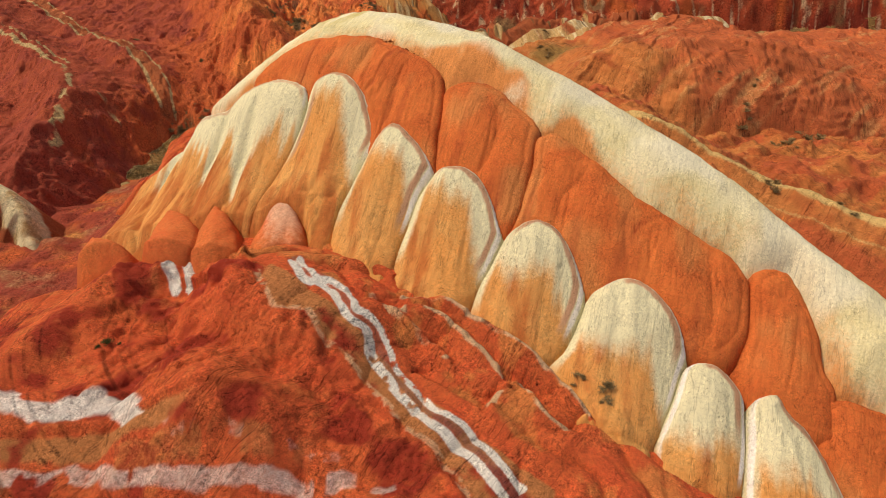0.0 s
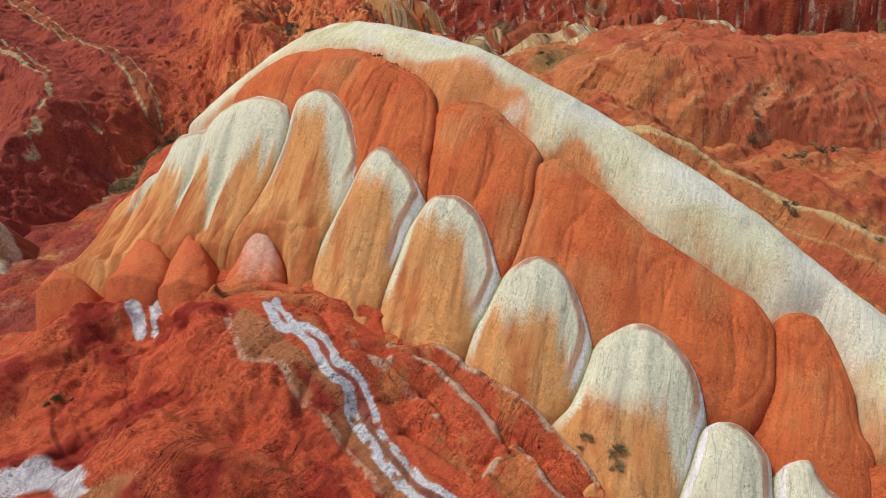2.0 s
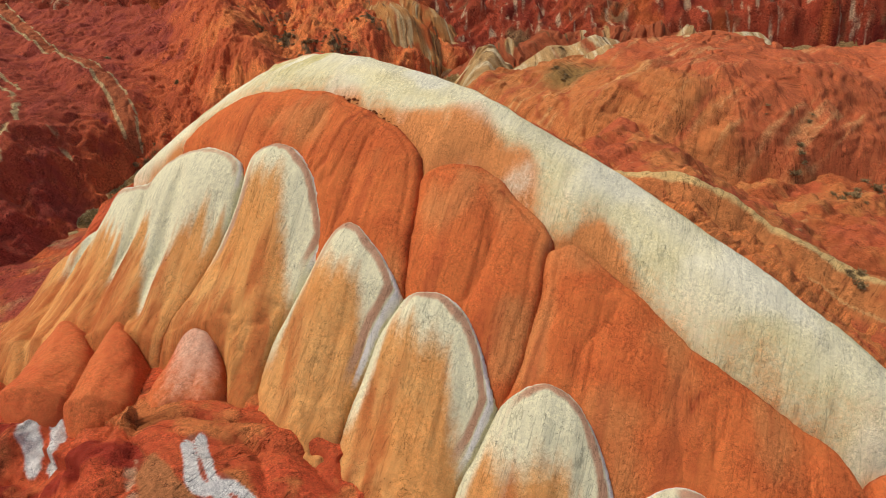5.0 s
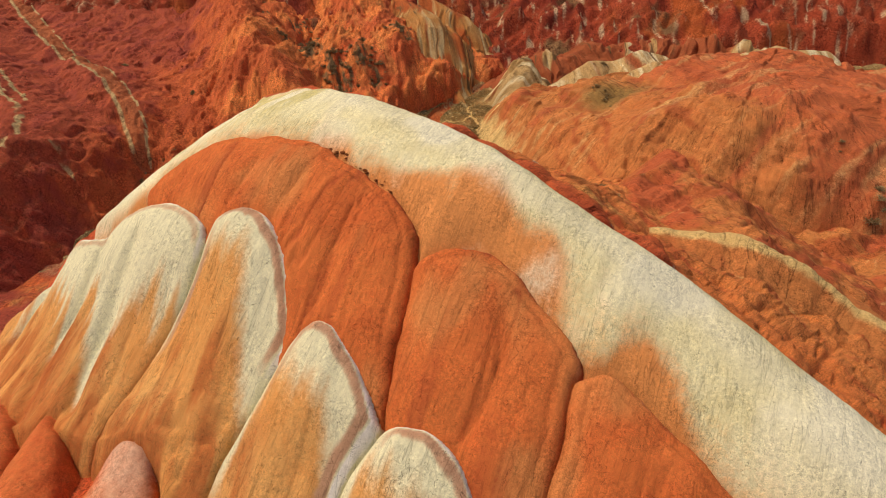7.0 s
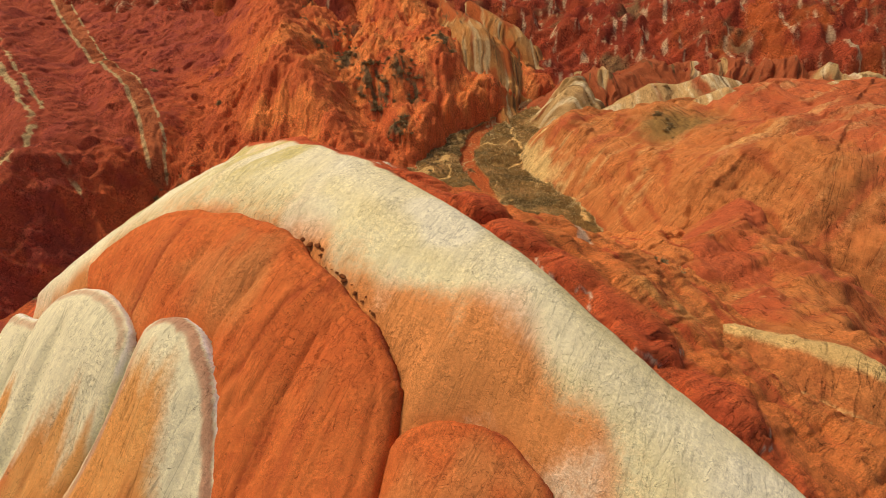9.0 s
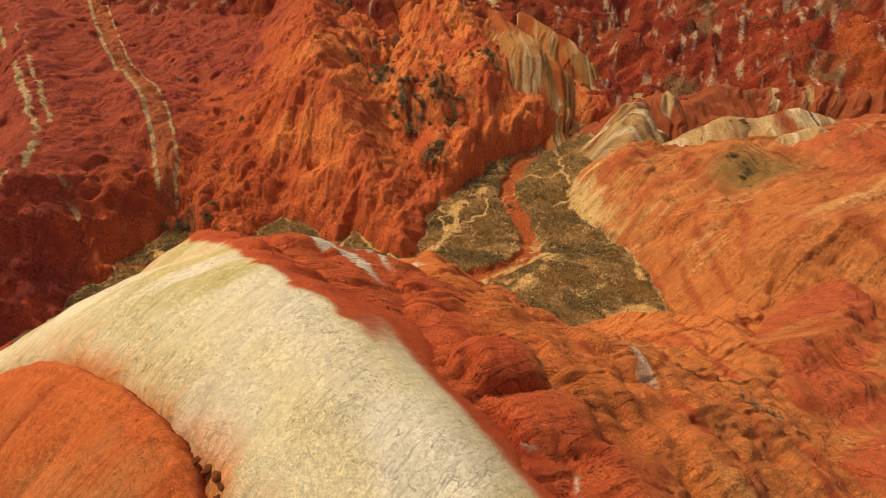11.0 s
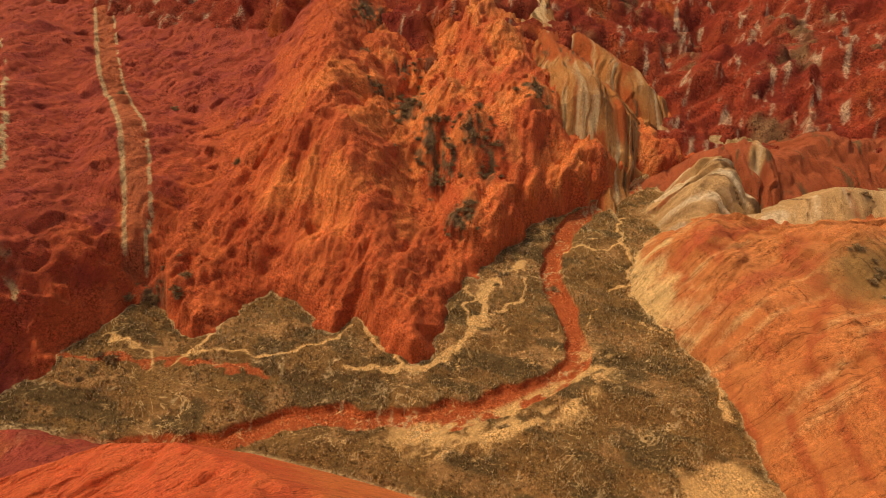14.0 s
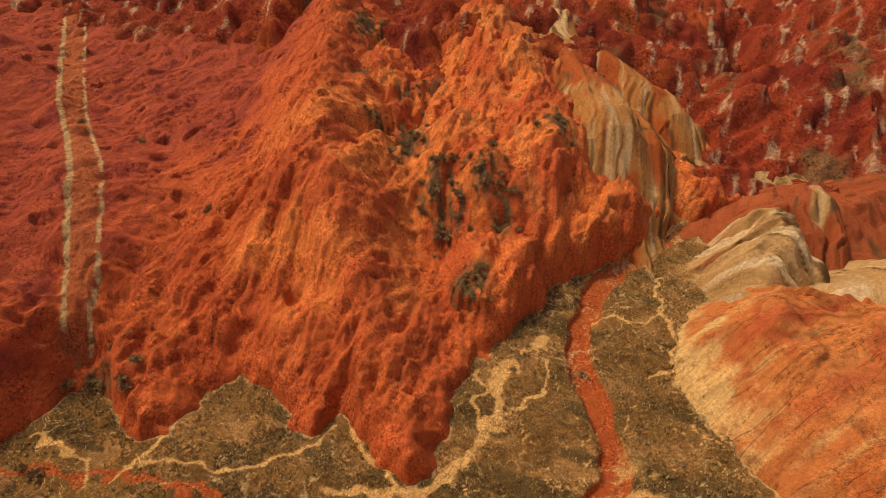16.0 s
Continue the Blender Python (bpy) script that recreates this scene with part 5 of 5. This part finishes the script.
def folds_masks(X, Y, Z, top):
    arc = line_at(X, Y, [(33.5, 78.6), (36.3, 79.6), (39.2, 78.4), (42, 75.5)], 0.6, 0.3, 20)
    lobe = fbm((X + 0.6 * Y) / 10, (Y - 0.6 * X) / 7, 3, 117) * 3.5
    arc = np.maximum(arc, 0.4 * step(0.12, 0.04, np.abs(lobe - np.floor(lobe) - 0.62)) * step(0.3, 0.8, fbm(X / 10, Y / 10, 2, 118)))
    return {"b": arc, "a": 0.85 * step(-0.4, 0.6, fbm((X + 0.6 * Y) / 9, (Y - 0.6 * X) / 5, 4, 263)), "c": 0.25 * step(0.3, 0.8, fbm(X / 9, Y / 9, 3, 269)) * step(40, 25, X), "d": step(-0.4, 0.6, fbm(X / 7, Y / 7, 4, 264))}


def folds_part(X, Y, Z):
    return np.where(X + 0.5 * (Y - 100) + 3 * fbm(X / 8, Y / 8, 3, 270) < 26, 0, np.where(X < 75 + 4 * fbm(X / 8, Y / 8, 3, 271), 1, 2))


folds = tagged(sheet("red_folds", "folds", -8, 200, -20, 165, 0.48, mat_orange, folds_masks, flow=lambda X, Y: (X + 0.6 * Y, Y - 0.6 * X), parts=(folds_part, [("ochre_foot", "ochre ground falling to the wash"), ("lobed_ground", "lobed red clay"), ("furrowed_ground", "finely furrowed red clay")])), "low lobed ground of red and orange clay", "slope")


def right_masks(X, Y, Z, top):
    patch = 1.2 * np.exp(-(((X - 48) / 10) ** 2 + ((Y - 171) / 8) ** 2)) + 0.8 * np.exp(-(((X - 98) / 14) ** 2 + ((Y - 106) / 3) ** 2))
    edge = polyline(X, Y, EAST)[0]
    return {"a": np.maximum(0.7 * step(58, 82, X + 0.2 * (Y - 130) + 6 * fbm(X / 9, Y / 9, 3, 273)), 0.65 * step(0.0, 0.9, fbm((X + 0.7 * Y) / 30, (Y - 0.7 * X) / 5, 5, 265))), "b": step(9, 2, np.abs(edge + fbm(X / 3, Y / 3, 3, 266) * 3)) * step(158, 172, Y) + 0.4 * step(0.1, 0.9, fbm((X + 0.7 * Y) / 26, (Y - 0.7 * X) / 4, 4, 268)),
            "c": np.clip(patch, 0, 1) * 0.9, "d": 0.75 * step(0.2, 0.95, np.sin(1.15 * (Z + 0.12 * X - 0.1 * Y + 2.2 * fbm(X / 24, Y / 24, 3, 126)))) * step(-0.6, 0.4, fbm(X / 14, Y / 14, 3, 267))}


def right_part(X, Y, Z):
    d = polyline(X, Y, EAST)[0] + 2 * fbm(X / 9, Y / 9, 3, 119)
    return np.where(d < 11, 0, 1)


right = tagged(sheet("orange_hill", "right", 3, 240, 80, 235, 0.45, mat_orange, right_masks, flow=line_flow(EAST), parts=(right_part, [("fluted_foot", "fluted orange foot of the hill"), ("rounded_top", "")])), "broad orange clay hill with dry shrubs", "hill")
def fluted_masks(pts, seed, less_red):
    """Colours drawn down the flutes on both sides of a crest."""
    def masks(X, Y, Z, top):
        d, s = (polyline(X, Y, pts)[0], polyline(X, Y, pts)[2]) if pts else (Y, X + 0.2 * Y)
        s = s + 1.5 * fbm(X / 9, Y / 9, 2, seed + 3)
        # pale and dark streaks also put the flutes' light and shadow into the colour
        return {"a": 0.75 * step(-0.2, 0.8, fbm(s / 1.6, d / 20, 4, seed)), "b": 0.9 * step(0.3, 0.9, fbm(s / 1.1, d / 12, 4, seed + 5)),
                "c": 0.9 * step(-0.1 + less_red, 0.5 + less_red, fbm(s / 6, d / 26, 4, seed + 8) + 0.25 * step(3, 12, np.abs(d)) * (1 if pts else 0))}
    return masks


def crest_part(pts):
    return lambda X, Y, Z: np.where(np.abs(polyline(X, Y, pts)[0]) < 3 + fbm(X / 4, Y / 4, 3, 272), 0, 1)


for k in range(len(CRAGS)):
    pts = CRAGS[k][0]
    tagged(sheet("pale_crag", "crag%d" % k, min(p[0] for p in pts) - 22, max(p[0] for p in pts) + 22, min(p[1] for p in pts) - 22, max(p[1] for p in pts) + 22, 0.38, mat_crag,
                 fluted_masks(pts, 270 + k, (0.5, 0.55, -0.75, 0.8, 0.6)[k]), flow=line_flow(pts), parts=(crest_part(pts), [("crest", "bare pale crest"), ("fluted_face", "fluted pale face")])), "pale fluted clay crag", "rock", group="pale crags")


def left_part(X, Y, Z):
    x = X + 6 * fbm(X / 12, Y / 12, 3, 283)
    part = np.where(x < -100, 0, np.where(x < -74, 1, 2))
    return np.where((Y > 188 + 0.45 * (X + 40)) & (x > -72), 3, part)


left = tagged(sheet("red_slope", "left", -215, 36, 15, 300, 0.36, mat_cliff, left_masks, flow=lambda X, Y: (X + 3 * fbm(X / 18, Y / 18, 3, 141), Y),
                    parts=(left_part, [("dark_wall", "dark red clay wall with faint white stripes"), ("striped_face", "red face with two thin pale stripes"), ("orange_face", "crumbled orange-red face"), ("ochre_face", "ribbed ochre face with dark shrubs")])), "long gullied slope of red and orange clay", "slope")
for k in range(len(RIBS)):
    pts = RIBS[k][0]
    tagged(sheet("fluted_buttress", "rib%d" % k, min(p[0] for p in pts) - 30, max(p[0] for p in pts) + 25, min(p[1] for p in pts) - 25, max(p[1] for p in pts) + 25, 0.38, mat_rib,
                 fluted_masks(None, 290 + k, -0.05), flow=lambda X, Y: (X + 0.2 * Y, Y), parts=(crest_part(pts), [("crest", "pale clay crest"), ("fluted_face", "fluted ochre and red face")])), "fluted pale and ochre clay buttress", "rock", group="buttresses")


def bad_part(X, Y, Z):
    y = Y + 8 * fbm(X / 30, Y / 30, 3, 305)
    return np.where(y < 312, np.where(X > 20, 0, 1), 2)


bad = tagged(sheet("red_badlands", "bad", -330, 340, 225, 540, 0.9, mat_bad, many(a=blot(15, 300), b=streaks(1.8, 8, 301, 0.15, 0.9), c=blot(11, 302, 0.4, 0.8), d=blot(14, 303, 0.3, 0.8)),
                   parts=(bad_part, [("near_ridge", ""), ("west_ridge", ""), ("far_ridge", "")])), "dark red eroded badlands ridges", "badlands", kind="structure")


CHANNEL = [(-12.2, 175.8), (-15.0, 171.8), (-18.0, 167.9), (-19.3, 163.3), (-18.0, 159.7), (-16.2, 157.6), (-17.6, 154.2), (-19.4, 151.6), (-21.0, 148.4), (-22.0, 144.6), (-24.6, 143.9), (-26.9, 142.1), (-36, 139)]
PATHS = ([(-82.3, 134.2), (-80.0, 133.4), (-75.8, 133.8), (-73.8, 132.7), (-70.6, 132.8), (-69.2, 131.3), (-69.1, 129.4)], [(-63.0, 149.8), (-64.0, 146.7), (-63.3, 141.9), (-64.1, 138.0), (-65.0, 134.2), (-65.5, 131.6)],
         [(-63.8, 135.1), (-59.8, 136.5), (-56.1, 137.9), (-53.3, 137.2), (-51.1, 137.4), (-46.7, 139.3), (-45.6, 141.3), (-42.4, 142.8), (-41.2, 145.6), (-40.1, 148.9)], [(-39.1, 151.2), (-35.2, 148.4), (-30.9, 144.8), (-27.4, 142.6)])
RILLS = ([(7.5, 200.3), (6.6, 190.6), (8.1, 185.1), (9.7, 181.8), (9.2, 177.5), (6.0, 175.0)], [(-4.2, 185.0), (0.4, 184.5), (5.1, 185.9), (6.5, 189.9)], [(-16.2, 157.6), (-13.0, 161.5), (-11.0, 166.1), (-11.0, 171.6)],
         [(-22, 166), (-20.5, 163.5), (-19, 163), (-22.5, 158.5), (-18.6, 156)], [(9, 177), (14, 168), (21, 160), (24, 152), (25, 146)])


def valley_masks(X, Y, Z, top):
    d, z, s = polyline(X, Y, WASH)
    bed = np.abs(d + 1.2 * fbm(X / 6, Y / 6, 3, 170))
    thread = np.abs(fbm(X / 6, Y / 6, 4, 310))
    rim = step(1.2, 0.3, np.minimum(np.abs(Z - top), 9))
    bars = step(10, 5, bed) * step(-0.4, 0.3, fbm((X + Y) / 6, (Y - X) / 3, 4, 313)) * step(-32, -18, X) * step(165, 150, Y) * step(1, -1, d)
    fan = 0.8 * step(8.5, 4.5, np.hypot(X - 24, 1.5 * (Y - 134)) + 2.5 * fbm(X / 4, Y / 4, 3, 314))
    sand = np.maximum(np.maximum(line_at(X, Y, CHANNEL, 1.2, 1.3, 10), np.max([0.85 * line_at(X, Y, p, 0.45 + 0.3 * (k > 2), 0.9, 11 + k) for k, p in enumerate(PATHS)], 0)), np.maximum(0.9 * fan, 0.85 * bars))
    strands = step(0.05, 0.015, np.abs(fbm(X / 5, Y / 5, 4, 316))) * step(-0.2, 0.3, fbm(X / 11, Y / 11, 2, 317))
    around = np.maximum(line_at(X, Y, CHANNEL, 9, 1.4, 10), np.maximum(line_at(X, Y, [(9, 195), (12, 178), (16, 166)], 7, 1, 14), step(14, 7, bed) * step(-30, -18, X)))
    sand = np.maximum(np.maximum(sand, np.max([0.85 * line_at(X, Y, p, 0.5, 1.2, 21 + k) for k, p in enumerate(RILLS)], 0)), 0.85 * strands * around * step(2.6, 3.4, bed))
    return {"a": np.maximum(step(2.5, 1.8, bed), 0.8 * line_at(X, Y, [(-90, 127), (-75, 129), (-62, 134), (-50, 134)], 1.0, 1.5, 13)), "b": sand,
            "e": 0.95 * step(-0.1, 0.6, fbm((X + 0.3 * Y) / 9, Y / 4, 5, 315)), "c": 0.95 * step(-0.3, 0.7, fbm(X / 5, Y / 5, 5, 312)), "d": np.maximum(0.6 * step(0.07, 0.02, thread) * step(-0.1, 0.5, fbm(X / 12, Y / 12, 2, 311)), 0.6 * rim)}


valley = tagged(sheet("ground", "valley", -120, 60, 95, 270, 0.35, mat_valley, valley_masks, far=(5, 15, 35, 80, 180, 400, 900, 2000, 4000)), "dry grassy valley floor with a red stream bed", "ground", kind="structure")
gully = tagged(sheet("gully_ground", "gully", -130, -38, -20, 150, 0.4, mat_cliff, many(a=blot(9, 320, 0.3, 0.9), b=blot(7, 321, -0.8, 0.2, 1.0), c=blot(8, 322, 0.4, 0.8, 0.4), d=blot(5, 323, 0.3, 0.8), e=blot(6, 324), f=lambda X, Y, Z: 0 * X)), "red gullied ground beside the hill", "ground", kind="structure")
spur = tagged(sheet("pale_spur", "spur", -118, -60, 45, 98, 0.4, mat_crag, many(a=blot(4, 330, -0.9, -0.2, 1.0), b=lambda X, Y, Z: 0 * X, c=lambda X, Y, Z: step(2.4, 3.8, np.abs(polyline(X, Y, SPURS[0][0])[0]) + fbm(X / 1.2, Y / 2, 3, 331))), flow=line_flow(SPURS[0][0]), parts=(crest_part(SPURS[0][0]), [("crest", "bare pale crest"), ("flank", "reddish flank")])), "small pale clay spur in the gully", "rock")


# ---------------------------------------------------------------- clods, shrubs and grass
def plain(name, rows, rough=0.9):
    """A material that takes one of several colours for each loose piece."""
    m = bpy.data.materials.new(name)
    m.use_nodes = True
    n, l = m.node_tree.nodes, m.node_tree.links
    ramp = n.new("ShaderNodeValToRGB")
    ramp.color_ramp.elements[0].color, ramp.color_ramp.elements[1].color = (*rows[0], 1), (*rows[-1], 1)
    for k, c in enumerate(rows[1:-1]):
        ramp.color_ramp.elements.new((k + 1) / (len(rows) - 1)).color = (*c, 1)
    l.new(n.new("ShaderNodeNewGeometry").outputs["Random Per Island"], ramp.inputs[0])
    l.new(ramp.outputs[0], n["Principled BSDF"].inputs["Base Color"])
    n["Principled BSDF"].inputs["Roughness"].default_value = rough
    n["Principled BSDF"].inputs["Specular IOR Level"].default_value = 0.15
    return m


mat_leaf = plain("shrub_leaf", [(0.14, 0.10, 0.046), (0.22, 0.15, 0.066), (0.30, 0.205, 0.095), (0.38, 0.27, 0.13)])
mat_twig = plain("shrub_twig", [(0.07, 0.045, 0.025), (0.16, 0.11, 0.06)])
mat_green = plain("green_leaf", [(0.05, 0.06, 0.015), (0.09, 0.10, 0.03), (0.15, 0.14, 0.05)])
mat_grass = plain("dry_grass", [(0.16, 0.115, 0.04), (0.25, 0.17, 0.065), (0.36, 0.25, 0.11), (0.6, 0.46, 0.25)])
mat_clod = earth("clod_clay", (0.22, 0.07, 0.025), (0.33, 0.10, 0.03), [], grain=2.0, speck=0.5)


def part(name, bm, material, parent, label=""):
    me = bpy.data.meshes.new(name)
    bm.to_mesh(me)
    bm.free()
    me.materials.append(material)
    ob = new(name, me)
    ob.parent = parent
    return tagged(ob, label)


def shrub(seed, leaf, label):
    """A low ragged bush about two metres across."""
    rng = random.Random(seed)
    root = tagged(new("shrub"), label, "shrub", group="shrubs of the slopes")
    twigs, leaves = bmesh.new(), bmesh.new()
    for _ in range(26):
        a, lean = rng.uniform(0, 6.283), rng.uniform(0.15, 1.25)
        length = rng.uniform(0.5, 1.15)
        tip = Vector((math.cos(a) * math.sin(lean), math.sin(a) * math.sin(lean), math.cos(lean) * 0.9)) * length
        side = Vector((-math.sin(a), math.cos(a), 0)) * 0.025
        base = Vector((math.cos(a), math.sin(a), 0)) * 0.12 - Vector((0, 0, 0.15))
        ring = [twigs.verts.new(base + side), twigs.verts.new(base - side), twigs.verts.new(base + Vector((0, 0, 0.05)))]
        end = twigs.verts.new(tip)
        for p in range(3):
            twigs.faces.new((ring[p], ring[(p + 1) % 3], end))
        for _ in range(13):
            c = tip * rng.uniform(0.35, 1.02) + Vector((rng.gauss(0, 0.11), rng.gauss(0, 0.11), rng.gauss(0, 0.07)))
            w, h = rng.uniform(0.04, 0.10), rng.uniform(0.10, 0.24)
            out = (tip.normalized() + Vector((rng.gauss(0, 0.5), rng.gauss(0, 0.5), rng.gauss(0.2, 0.3)))).normalized()
            across = out.cross(Vector((rng.gauss(0, 1), rng.gauss(0, 1), 0.3))).normalized()
            leaves.faces.new([leaves.verts.new(c - across * w), leaves.verts.new(c + across * w), leaves.verts.new(c + out * h + across * w * 0.4), leaves.verts.new(c + out * h * 1.1 - across * w * 0.3)])
    part("branches", twigs, mat_twig, root, "bare brown twigs")
    part("foliage", leaves, leaf, root)
    return root


dark_shrubs = [shrub(k, mat_leaf, "dark dry shrub on the clay slope") for k in range(4)]
green_shrub = shrub(9, mat_green, "small green shrub on the clay")
SHRUBS = [("left", -48.5, 209, 9, 3.4, 1.5), ("left", -54, 216, 8, 3.0, 1.4), ("left", -40.5, 198, 10, 3.2, 1.7), ("left", -35.5, 193, 9, 3.0, 1.6), ("left", -30, 200, 8, 2.4, 1.5), ("left", -24.5, 196, 8, 2.2, 1.4), ("left", -27, 178, 10, 2.6, 1.5),
          ("left", -59.5, 234, 7, 2.6, 1.4), ("left", -59, 213, 7, 1.8, 1.2), ("left", -69, 229, 4, 1.6, 1.2), ("left", -78, 255, 9, 4.0, 1.6), ("left", -19, 220, 9, 2.6, 1.3), ("left", -80, 144, 9, 2.5, 1.3), ("left", -80.8, 179, 3, 1.0, 1.1), ("left", -124, 194, 3, 1.2, 1.0),
          ("left", -73, 145, 5, 2.0, 1.1), ("valley", -17, 172, 7, 2.2, 1.1), ("valley", -14, 179, 7, 2.0, 1.1), ("valley", -10.5, 189, 6, 2.0, 1.0), ("left", -109.5, 195, 3, 1.6, 1.2),
          ("right", 89, 108.5, 9, 3.0, 1.5), ("folds", 95, 95, 8, 3.0, 1.5), ("right", 95, 119, 3, 1.2, 1.3), ("folds", 103, 96, 6, 3.0, 1.5), ("right", 84, 121, 2, 1.2, 1.0), ("right", 46, 171, 9, 3.4, 0.9), ("arch", 61, 53, 5, 1.6, 1.2),
          ("arch", 70, 44, 3, 2.0, 1.1), ("fin4", 11.0, 6.2, 4, 0.7, 0.6), ("fin4", 13.2, 4.0, 6, 0.8, 0.7), ("valley", -77, 128, 6, 2.5, 1.0), ("back", 25, 86, 3, 1.4, 0.9), ("valley", -5, 172, 4, 2.0, 0.8), ("crag1", 50, 195, 3, 2, 1.0)]
rng = random.Random(4)
taken = {}
for key, x, y, count, spread, size in SHRUBS:
    if key == "left" and count > 6:
        count, spread, size = int(count * 2.2), spread * 1.5, size * 0.78
    for _ in range(count):
        px, py = x + rng.gauss(0, spread * 0.55), y + rng.gauss(0, spread * 0.8)
        pz = float(BODIES[key](np.array([px]), np.array([py]))[0])
        scale = size * rng.uniform(0.6, 1.15)
        kind = rng.randrange(4)
        where = pose(px, py, pz, 0, 0, rng.uniform(0, 360)) @ Matrix.Diagonal((scale, scale, scale * rng.uniform(0.6, 1.0), 1))
        if kind not in taken:
            taken[kind] = True
            dark_shrubs[kind].matrix_basis = where
        else:
            copy_thing(dark_shrubs[kind], where)
gz = float(front_height(np.array([-43.8]), np.array([13.5]))[0])
green_shrub.matrix_basis = pose(-43.8, 13.5, gz) @ Matrix.Diagonal((0.9, 0.9, 0.6, 1))
for x, y in ((-44.9, 13.1), (-42.9, 13.9)):
    copy_thing(green_shrub, pose(x, y, float(front_height(np.array([x]), np.array([y]))[0]), 0, 0, 70) @ Matrix.Diagonal((0.6, 0.6, 0.5, 1)))


def clod(seed):
    """A weathered lump of clay."""
    bm = bmesh.new()
    bmesh.ops.create_icosphere(bm, subdivisions=2, radius=0.5)
    for v in bm.verts:
        v.co *= 0.75 + 0.5 * noise.noise(v.co * 2.2 + Vector((seed, 0, 0)))
        v.co.z *= 0.7
    me = bpy.data.meshes.new("clay_clod")
    bm.to_mesh(me)
    bm.free()
    me.materials.append(mat_clod)
    for p in me.polygons:
        p.use_smooth = True
    return tagged(new("clay_clod", me), "brown weathered clod of clay on the slab's edge", "clod", group="clods on the slab edge")


clods = [clod(3.0 * k) for k in range(3)]
for k in range(16):
    t = k / 15
    x, y = -11.0 + 6.6 * t + rng.gauss(0, 0.2), 58.6 - 6.2 * t + rng.gauss(0, 0.2)
    z = max(float(BODIES[b](np.array([x]), np.array([y]))[0]) for b in ("cap", "slab0", "slab1"))
    size = rng.uniform(0.25, 0.7)
    where = pose(x, y, z + 0.12 * size, 0, 0, rng.uniform(0, 360)) @ Matrix.Diagonal((size * 1.3, size, size, 1))
    if k < 3:
        clods[k].matrix_basis = where
    else:
        copy_thing(clods[k % 3], where)


def grass(count, seed):
    """Dry tufts all over the valley floor, as one mesh."""
    g = np.random.default_rng(seed)
    X, Y = g.uniform(-95, 32, count * 3), g.uniform(104, 232, count * 3)
    Z = valley_height(X, Y)
    top = np.full(X.shape, -1e9)
    for other in NEAR["valley"]:
        top = np.maximum(top, BODIES[other](X, Y))
    masks = valley_masks(X, Y, Z, top)
    ok = (Z > top + 0.05) & (masks["a"] < 0.3) & (masks["b"] < 0.4) & (fbm(X / 6, Y / 6, 3, 350) > g.uniform(-0.9, 0.4, X.shape))
    X, Y, Z = X[ok][:count], Y[ok][:count], Z[ok][:count]
    n, blades = len(X), 5
    a = g.uniform(0, 2 * math.pi, (n, blades))
    tall = g.uniform(0.18, 0.62, (n, 1)) * g.uniform(0.6, 1.0, (n, blades))
    lean = g.uniform(0.1, 0.8, (n, blades)) * tall
    wide = 0.05 + 0.1 * tall
    cx, cy = X[:, None] + g.normal(0, 0.12, (n, blades)), Y[:, None] + g.normal(0, 0.12, (n, blades))
    cz = np.repeat(Z[:, None], blades, 1) - 0.04
    p = np.stack([np.stack([cx - np.sin(a) * wide, cy + np.cos(a) * wide, cz], -1), np.stack([cx + np.sin(a) * wide, cy - np.cos(a) * wide, cz], -1),
                  np.stack([cx + np.cos(a) * lean, cy + np.sin(a) * lean, cz + tall], -1)], 2).reshape(-1, 3)
    me = bpy.data.meshes.new("dry_grass")
    me.from_pydata(p.tolist(), [], np.arange(len(p)).reshape(-1, 3).tolist())
    me.materials.append(mat_grass)
    return tagged(new("dry_grass", me), "dry olive and straw-coloured grass tufts on the valley floor", "grass", kind="stuff")


grass(26000, 7)
